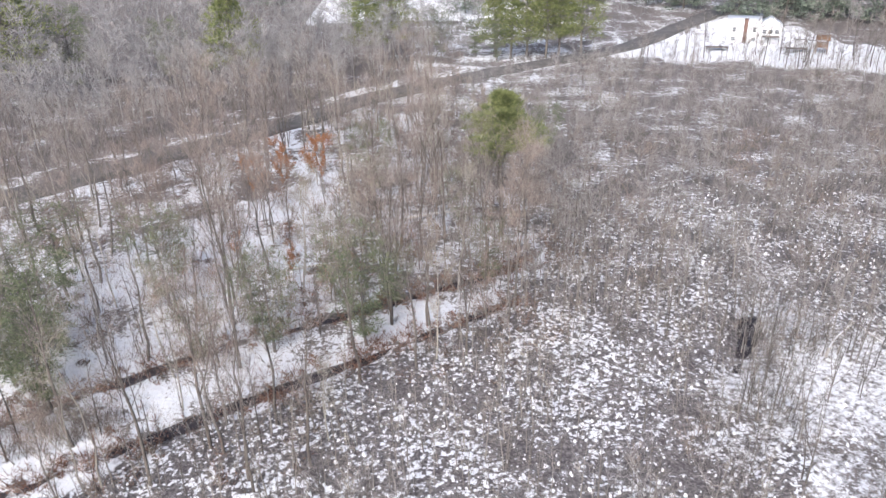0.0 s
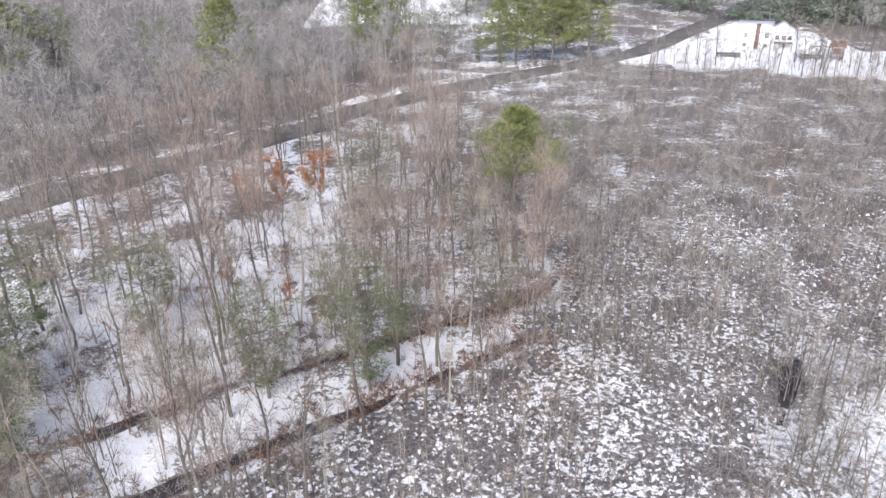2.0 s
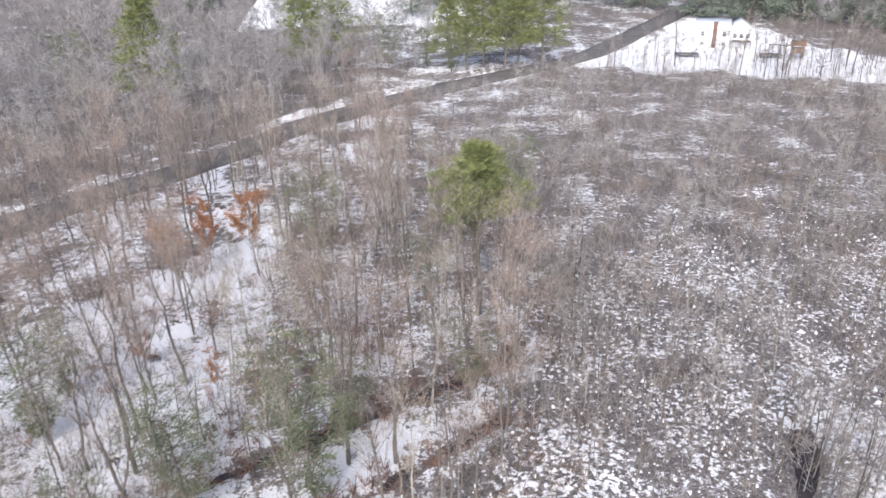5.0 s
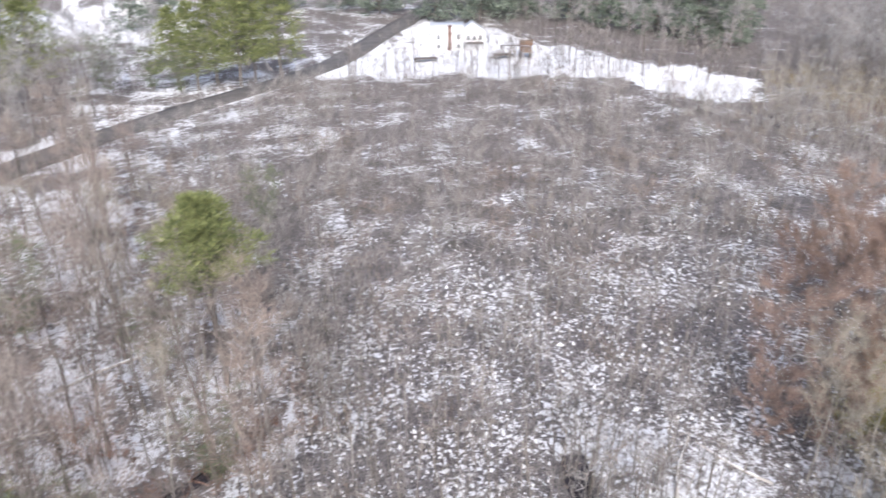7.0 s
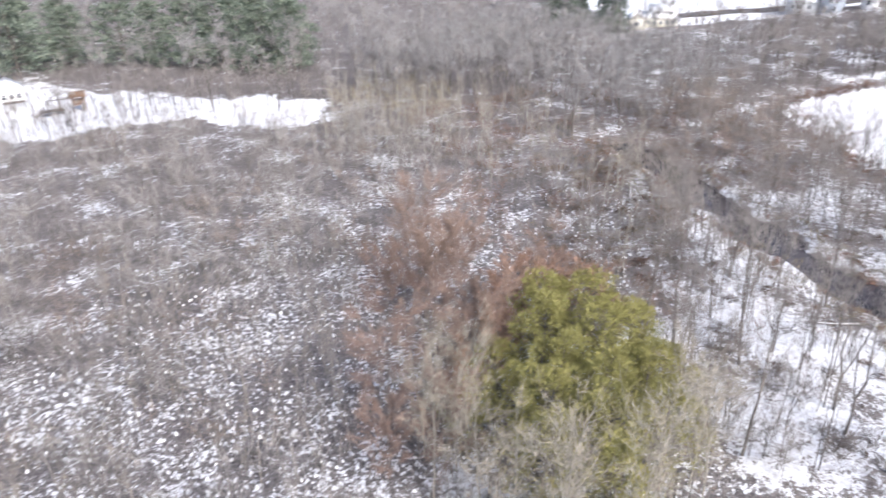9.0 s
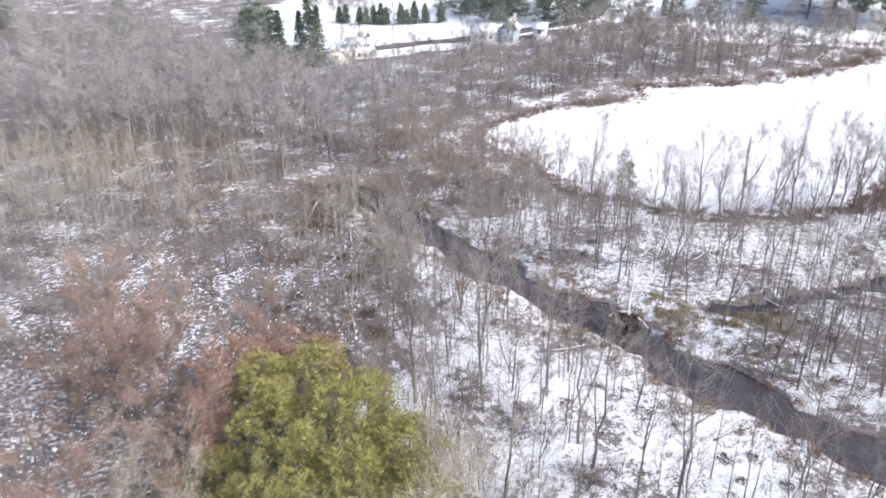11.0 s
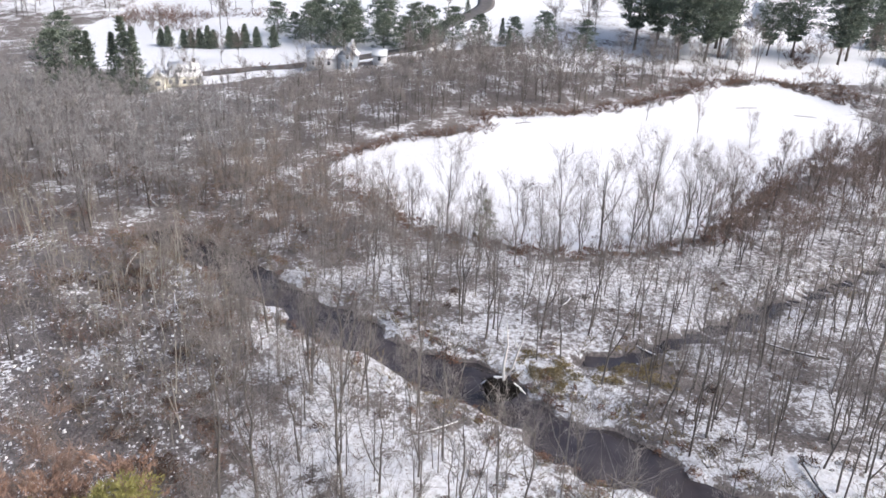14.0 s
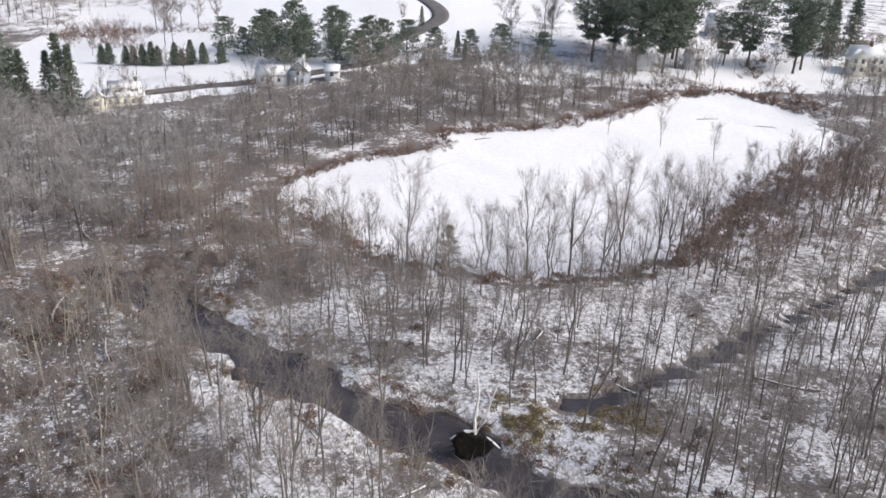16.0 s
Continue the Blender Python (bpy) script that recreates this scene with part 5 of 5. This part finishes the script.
scatter("woodland_leaf_clumps", leaf_clumps, spots_of(np.r_[g2x, g3x], np.r_[g2y, g3y], .4, 1.0), "brown clumps of dead leaves in the woodland snow", "brush", [BARK_DARK, LEAF_BROWN])
g4x, g4y = along(way([tuple(p) for p in FIELD[1:8]]), .3, .9)
g7x, g7y = (np.r_[a, b] for a, b in zip(along(DITCH_A, .8, .8, .7), along(DITCH_B, .8, .8, .7)))
g5x, g5y = along(BROOK, .5, 1.0)
g5s = np.sign(r.normal(0, 1, len(g5x))) * 3.6
g5x, g5y = g5x + g5s * .72, g5y - g5s * .68
scatter("edge_leaf_clumps", leaf_clumps, spots_of(np.r_[g4x, g5x, g7x], np.r_[g4y, g5y, g7y], .5, 1.2), "dark red-brown brush along snowfield, ditches and brook", "brush", [BARK_DARK, LEAF_RED])
g8x, g8y = np.concatenate([r.normal((-27, 38), (1.6, 1.2), (40, 2)), r.normal((-23.6, 38.6), (1.6, 1.0), (36, 2))]).T
scatter("ditch_end_brush", shrubs, spots_of(g8x, g8y, .4, .8), "brown brush thicket at the end of the ditch", "brush", [BARK_DARK, TWIG_BROWN])
g6x, g6y = np.concatenate([r.normal((78.6, 18.2), (1.7, 1.6), (70, 2)), r.normal((75.5, 26.5), (1.6, 1.6), (22, 2)), r.normal((79, 12), (1.5, 2.2), (50, 2))]).T
dry = land(g6x, g6y) > -.3
scatter("straw_grass", leaf_clumps, spots_of(g6x[dry], g6y[dry], .5, 1.0), "flattened straw-coloured grass beside the brook", "grass", [SEDGE_GOLD, SEDGE_GOLD])


# ---- houses ----
def box(s, lo, hi):
    lo, hi = np.array(lo, float), np.array(hi, float)
    v = [(a, b, c) for a in (lo[0], hi[0]) for b in (lo[1], hi[1]) for c in (lo[2], hi[2])]
    q = ((0, 1, 3, 2), (4, 6, 7, 5), (0, 4, 5, 1), (2, 3, 7, 6), (0, 2, 6, 4), (1, 5, 7, 3))
    return s.add(np.array(v), np.array([t for a, b, c, d in q for t in ((a, b, c), (a, c, d))]))


def part(name, soup, mat, parent, label=""):
    ob = new(name, mesh_np(name, *soup.arrays(), [mat]))
    ob.parent = parent
    return tagged(ob, label) if label else ob


def prism(s, x0, x1, y0, y1, z0, z1):
    """A gable: a triangle across y, from x0 to x1."""
    ym = (y0 + y1) / 2
    v = [(x0, y0, z0), (x0, y1, z0), (x0, ym, z1), (x1, y0, z0), (x1, y1, z0), (x1, ym, z1)]
    return s.add(np.array(v), np.array([(0, 2, 1), (3, 4, 5), (0, 1, 4), (0, 4, 3), (1, 2, 5), (1, 5, 4), (0, 3, 5), (0, 5, 2)]))


def window_part(top, x, y, z, w=.9, tall=1.2, facing=(0, -1)):
    """A framed sash with its pane, set on a wall that faces the given way."""
    s, g = Soup(), Soup()
    if facing[0] == 0:
        f = facing[1]
        for lo, hi in (((-w / 2 - .1, 0, -.1), (w / 2 + .1, .09, 0)), ((-w / 2 - .1, 0, tall), (w / 2 + .1, .09, tall + .1)), ((-w / 2 - .1, 0, 0), (-w / 2, .09, tall)),
                       ((w / 2, 0, 0), (w / 2 + .1, .09, tall)), ((-w / 2, 0, tall / 2 - .03), (w / 2, .07, tall / 2 + .03))):
            box(s, (x + lo[0], y + f * lo[1], z + lo[2]), (x + hi[0], y + f * hi[1], z + hi[2]))
        box(g, (x - w / 2, y, z), (x + w / 2, y + f * .04, z + tall))
    else:
        f = facing[0]
        for lo, hi in (((0, -w / 2 - .1, -.1), (.09, w / 2 + .1, 0)), ((0, -w / 2 - .1, tall), (.09, w / 2 + .1, tall + .1)), ((0, -w / 2 - .1, 0), (.09, -w / 2, tall)),
                       ((0, w / 2, 0), (.09, w / 2 + .1, tall)), ((0, -w / 2, tall / 2 - .03), (.07, w / 2, tall / 2 + .03))):
            box(s, (x + f * lo[0], y + lo[1], z + lo[2]), (x + f * hi[0], y + hi[1], z + hi[2]))
        box(g, (x, y - w / 2, z), (x + f * .04, y + w / 2, z + tall))
    win = part("window", s, FRAME_WHITE, top)
    part("pane", g, GLASS, win)


def block(top, x0, x1, y0, y1, wall, rise, mat, ridge_x=True, eave=.35):
    """A wing of a house: four walls, gables and two snowy roof slopes."""
    for name, lo, hi in (("wall", (x0, y0, -.8), (x1, y0 + .2, wall)), ("wall", (x0, y1 - .2, -.8), (x1, y1, wall)), ("wall", (x0, y0 + .2, -.8), (x0 + .2, y1 - .2, wall)), ("wall", (x1 - .2, y0 + .2, -.8), (x1, y1 - .2, wall))):
        part(name, box(Soup(), lo, hi), mat, top)
    if ridge_x:
        for a in (x0, x1 - .2):
            part("gable", prism(Soup(), a, a + .2, y0, y1, wall, wall + rise), mat, top)
        ym = (y0 + y1) / 2
        for ya, sg in ((y0 - eave, 1), (y1 + eave, -1)):
            drop = rise * eave / ((y1 - y0) / 2)
            v = np.array([(x, y, z + k) for k in (.02, .24) for x, y, z in ((x0 - eave, ya, wall - drop), (x1 + eave, ya, wall - drop), (x1 + eave, ym, wall + rise), (x0 - eave, ym, wall + rise))])
            f = np.array([(0, 1, 2), (0, 2, 3), (4, 6, 5), (4, 7, 6), (0, 4, 5), (0, 5, 1), (1, 5, 6), (1, 6, 2), (3, 2, 6), (3, 6, 7), (0, 3, 7), (0, 7, 4)])
            part("roof_slope", Soup().add(v, f), SNOW, top, "snow-covered roof slope")
    else:
        xm = (x0 + x1) / 2
        for a in (y0, y1 - .2):
            v = np.array([(x0, a, wall), (x1, a, wall), (xm, a, wall + rise), (x0, a + .2, wall), (x1, a + .2, wall), (xm, a + .2, wall + rise)])
            part("gable", Soup().add(v, np.array([(0, 1, 2), (3, 5, 4), (0, 3, 4), (0, 4, 1), (1, 4, 5), (1, 5, 2), (0, 2, 5), (0, 5, 3)])), mat, top)
        for xa in (x0 - eave, x1 + eave):
            drop = rise * eave / ((x1 - x0) / 2)
            v = np.array([(x, y, z + k) for k in (.02, .24) for x, y, z in ((xa, y0 - eave, wall - drop), (xa, y1 + eave, wall - drop), (xm, y1 + eave, wall + rise), (xm, y0 - eave, wall + rise))])
            f = np.array([(0, 1, 2), (0, 2, 3), (4, 6, 5), (4, 7, 6), (0, 4, 5), (0, 5, 1), (1, 5, 6), (1, 6, 2), (3, 2, 6), (3, 6, 7), (0, 3, 7), (0, 7, 4)])
            part("roof_slope", Soup().add(v, f), SNOW, top, "snow-covered roof slope")


def chimney_part(top, x, y, w, z0, z1, mat=None):
    s = Soup()
    box(s, (x - w / 2, y - .4, z0), (x + w / 2, y + .4, z1))
    box(s, (x - w / 2 - .1, y - .5, z1), (x + w / 2 + .1, y + .5, z1 + .2))
    part("chimney", s, mat or BRICK, top, "brick chimney")


def place(top, x, y, turn, size=1.0):
    top.matrix_basis = Matrix.Translation((x, y, h(x, y))) @ Euler((0, 0, radians(turn))).to_matrix().to_4x4() @ Matrix.Diagonal((size, size, size, 1))


def white_house():
    top = tagged(new("house"), "white two-level house with snowy roof and brick chimney", "house")
    block(top, -7, 1.5, -3.5, 4, 4.6, 1.9, WALL_WHITE)
    block(top, 1.5, 7.2, -4.4, 4.2, 4.4, 1.8, WALL_WHITE, ridge_x=False)
    chimney_part(top, -2.2, -3.92, 1.0, -.5, 6.3)
    for x in (-5.2, .2):
        window_part(top, x, -3.5, 2.8)
        window_part(top, x, -3.5, .4, 1.0, .9)
    for x in (2.8, 4.4, 6.0):
        window_part(top, x, -4.4, 2.7, 1.0, 1.1)
    for y in (-2, 1.6):
        window_part(top, 7.2, y, 2.6, facing=(1, 0))
    d = Soup()
    box(d, (2.2, -6.4, 2.0), (6.8, -4.42, 2.15))
    deck = part("deck", d, WOOD_GREY, top, "grey wooden raised deck")
    for x in (2.3, 4.5, 6.7):
        part("post", box(Soup(), (x - .07, -6.35, -.8), (x + .07, -6.21, 2.0)), WOOD_GREY, deck)
    place(top, 69, 164.4, -21, .76)


def cream_house():
    top = tagged(new("house"), "cream farmhouse with low garage wing and snowy roofs", "house")
    block(top, -8, -3.2, -4.6, 3, 2.9, 2.0, WALL_CREAM, ridge_x=False)
    block(top, -3.2, 7, -2, 4.5, 2.9, 1.5, WALL_CREAM)
    block(top, -1.5, 6.5, -.4, 5, 5.0, 1.5, WALL_WHITE)
    chimney_part(top, 5.6, 2.3, .8, 4.5, 7.4, BARK_DARK)
    for x in (0, 1.1, 4.2, 5.3):
        window_part(top, x, -.4, 3.6, .8, 1.0)
    for x in (-2, 0, 2, 4, 6):
        window_part(top, x, -2, .9)
    window_part(top, -5.6, -4.6, .9, 1.4, 1.2)
    place(top, 198.5, 91.5, -64, .78)


def gabled_house():
    top = tagged(new("house"), "white and grey house with steep front gable and snowy roof", "house")
    block(top, -8, 2, -3, 4, 3.0, 2.4, WALL_WHITE)
    block(top, 2, 8, -4, 4.4, 4.4, 3.0, WALL_GREY, ridge_x=False)
    chimney_part(top, 6.2, 1, .9, 5.0, 8.6, WALL_WHITE)
    window_part(top, 3.6, -4, .9)
    window_part(top, 6.2, -4, .9)
    window_part(top, 5, -4, 3.2)
    for x in (-6, -3.5, -1):
        window_part(top, x, -3, .9)
    place(top, 211, 57.0, -88, .76)


def yellow_house():
    top = tagged(new("house"), "large cream house with white trim and snowy gables", "house")
    block(top, -6, 6, -3.5, 4.5, 5.2, 2.8, WALL_CREAM)
    block(top, -6.5, -1.5, -6, 2, 4.6, 2.4, WALL_CREAM, ridge_x=False)
    chimney_part(top, -.5, .4, .9, 6, 9.2)
    for z in (.9, 3.3):
        for x in (.5, 2.5, 4.6):
            window_part(top, x, -3.5, z)
        for x in (-5, -3):
            window_part(top, x, -6, z)
    place(top, 224, -92, -110, .85)


def small_house(name, label, x, y, turn, w, d, wall, rise, mat, wins=1):
    top = tagged(new(name), label, "outbuilding" if w < 7 else "house")
    block(top, -w / 2, w / 2, -d / 2, d / 2, wall, rise, mat)
    for k in range(wins):
        window_part(top, (k - (wins - 1) / 2) * 1.8, -d / 2, .9, .8, 1.0)
    place(top, x, y, turn)


white_house(), cream_house(), gabled_house(), yellow_house()
small_house("shed", "small white garden shed with snowy roof", 211, 45.5, -90, 3, 3, 2.2, 1.2, WALL_WHITE)
small_house("shed", "small white barn with snowy roof among trees", 224, -46, -100, 5, 5, 3, 1.8, WALL_WHITE)
small_house("farmhouse", "distant white house with snowy roof", 262, -68, -100, 10, 7, 4, 2.4, WALL_WHITE, 3)
small_house("farmhouse", "distant white house among pines", 250, -50, -100, 9, 7, 3, 2.2, WALL_WHITE, 3)
small_house("farmhouse", "distant white house beyond the road", 11, 222, -10, 9, 7, 3, 2.0, WALL_WHITE, 3)


def play_set():
    top = tagged(new("play_set"), "reddish cedar play tower in the snowy yard", "play set")
    for x in (-1, 1):
        for y in (-1, 1):
            part("post", box(Soup(), (x - .08, y - .08, -.3), (x + .08, y + .08, 2.6)), WOOD_RED, top)
    part("platform", box(Soup(), (-1.1, -1.1, 1.2), (1.1, 1.1, 1.32)), WOOD_RED, top)
    for y in (-1.15, 1.07):
        part("side_panel", box(Soup(), (-1.1, y, 1.32), (1.1, y + .08, 2.0)), WOOD_RED, top)
    part("roof", prism(Soup(), -1.3, 1.3, -1.3, 1.3, 2.6, 3.5), WOOD_RED, top)
    part("swing_beam", box(Soup(), (-5, -.08, 2.3), (-1, .08, 2.46)), WOOD_GREY, top)
    for x in (-5, -3):
        part("leg", box(Soup(), (x, -.9, -.3), (x + .12, -.76, 2.4)), WOOD_GREY, top)
        part("leg", box(Soup(), (x, .76, -.3), (x + .12, .9, 2.4)), WOOD_GREY, top)
    place(top, 77, 149.5, -25)


play_set()


def table_like(x, y, turn, w, d):
    top = tagged(new("low_deck"), "low weathered wooden platform dusted with snow", "platform")
    n = int(w / .3)
    for k in range(n):
        part("board", box(Soup(), (-w / 2 + k * w / n, -d / 2, .55), (-w / 2 + (k + .92) * w / n, d / 2, .62)), WOOD_GREY, top)
    for a in (-1, 1):
        for b in (-1, 1):
            part("leg", box(Soup(), (a * (w / 2 - .2) - .06, b * (d / 2 - .2) - .06, -.3), (a * (w / 2 - .2) + .06, b * (d / 2 - .2) + .06, .55)), WOOD_GREY, top)
    place(top, x, y, turn)


table_like(58, 155, -15, 4.5, 2.0)
table_like(73, 151.5, -20, 4.0, 2.2)

# brown brush and saplings across the hill snow
vx2, vy2 = sown([(296, 150), (306, 140), (292, 112), (282, 118), (264, 104), (262, 112), (276, 130), (284, 140)], 2.6, r, lambda x, y: patchy(x, y, .12, -.5))
scatter("hill_brush", shrubs, spots_of(vx2, vy2, .9, 1.7), "red-brown brush patch on the snowy hill", "brush", [BARK_DARK, LEAF_RED])

# russet trees and hedges among the far pines
fx1, fy1 = sown([(208, -30), (236, -26), (252, -58), (248, -100), (216, -92), (208, -60)], 7.5, r, lambda x, y: ~inside(FIELD, x, y))
scatter("far_russet_trees", woods_wide, spots_of(fx1, fy1, .5, .95), "russet-brown leafless trees among the far pines", "woodland", [BARK_DARK, TWIG_RUSSET])

# brush and small trees at the far corner of the snowfield
CORNER = [(184, -13), (206, -8), (212, -40), (205, -46), (198, -31)]
qx2, qy2 = sown(CORNER, 2.3, r, lambda x, y: ~inside(FIELD, x, y) & patchy(x, y, .2, -.4))
scatter("corner_brush", tangle, spots_of(qx2, qy2, .9, 1.8), "red-brown brush at the far corner of the snowfield", "brush", [BARK_DARK, LEAF_RED])
qx3, qy3 = sown(CORNER, 4.2, r, lambda x, y: ~inside(FIELD, x, y))
scatter("corner_trees", woods_wide, spots_of(qx3, qy3, .7, 1.1), "leafless brown trees at the far corner of the snowfield", "woodland", [BARK, TWIG_MID])
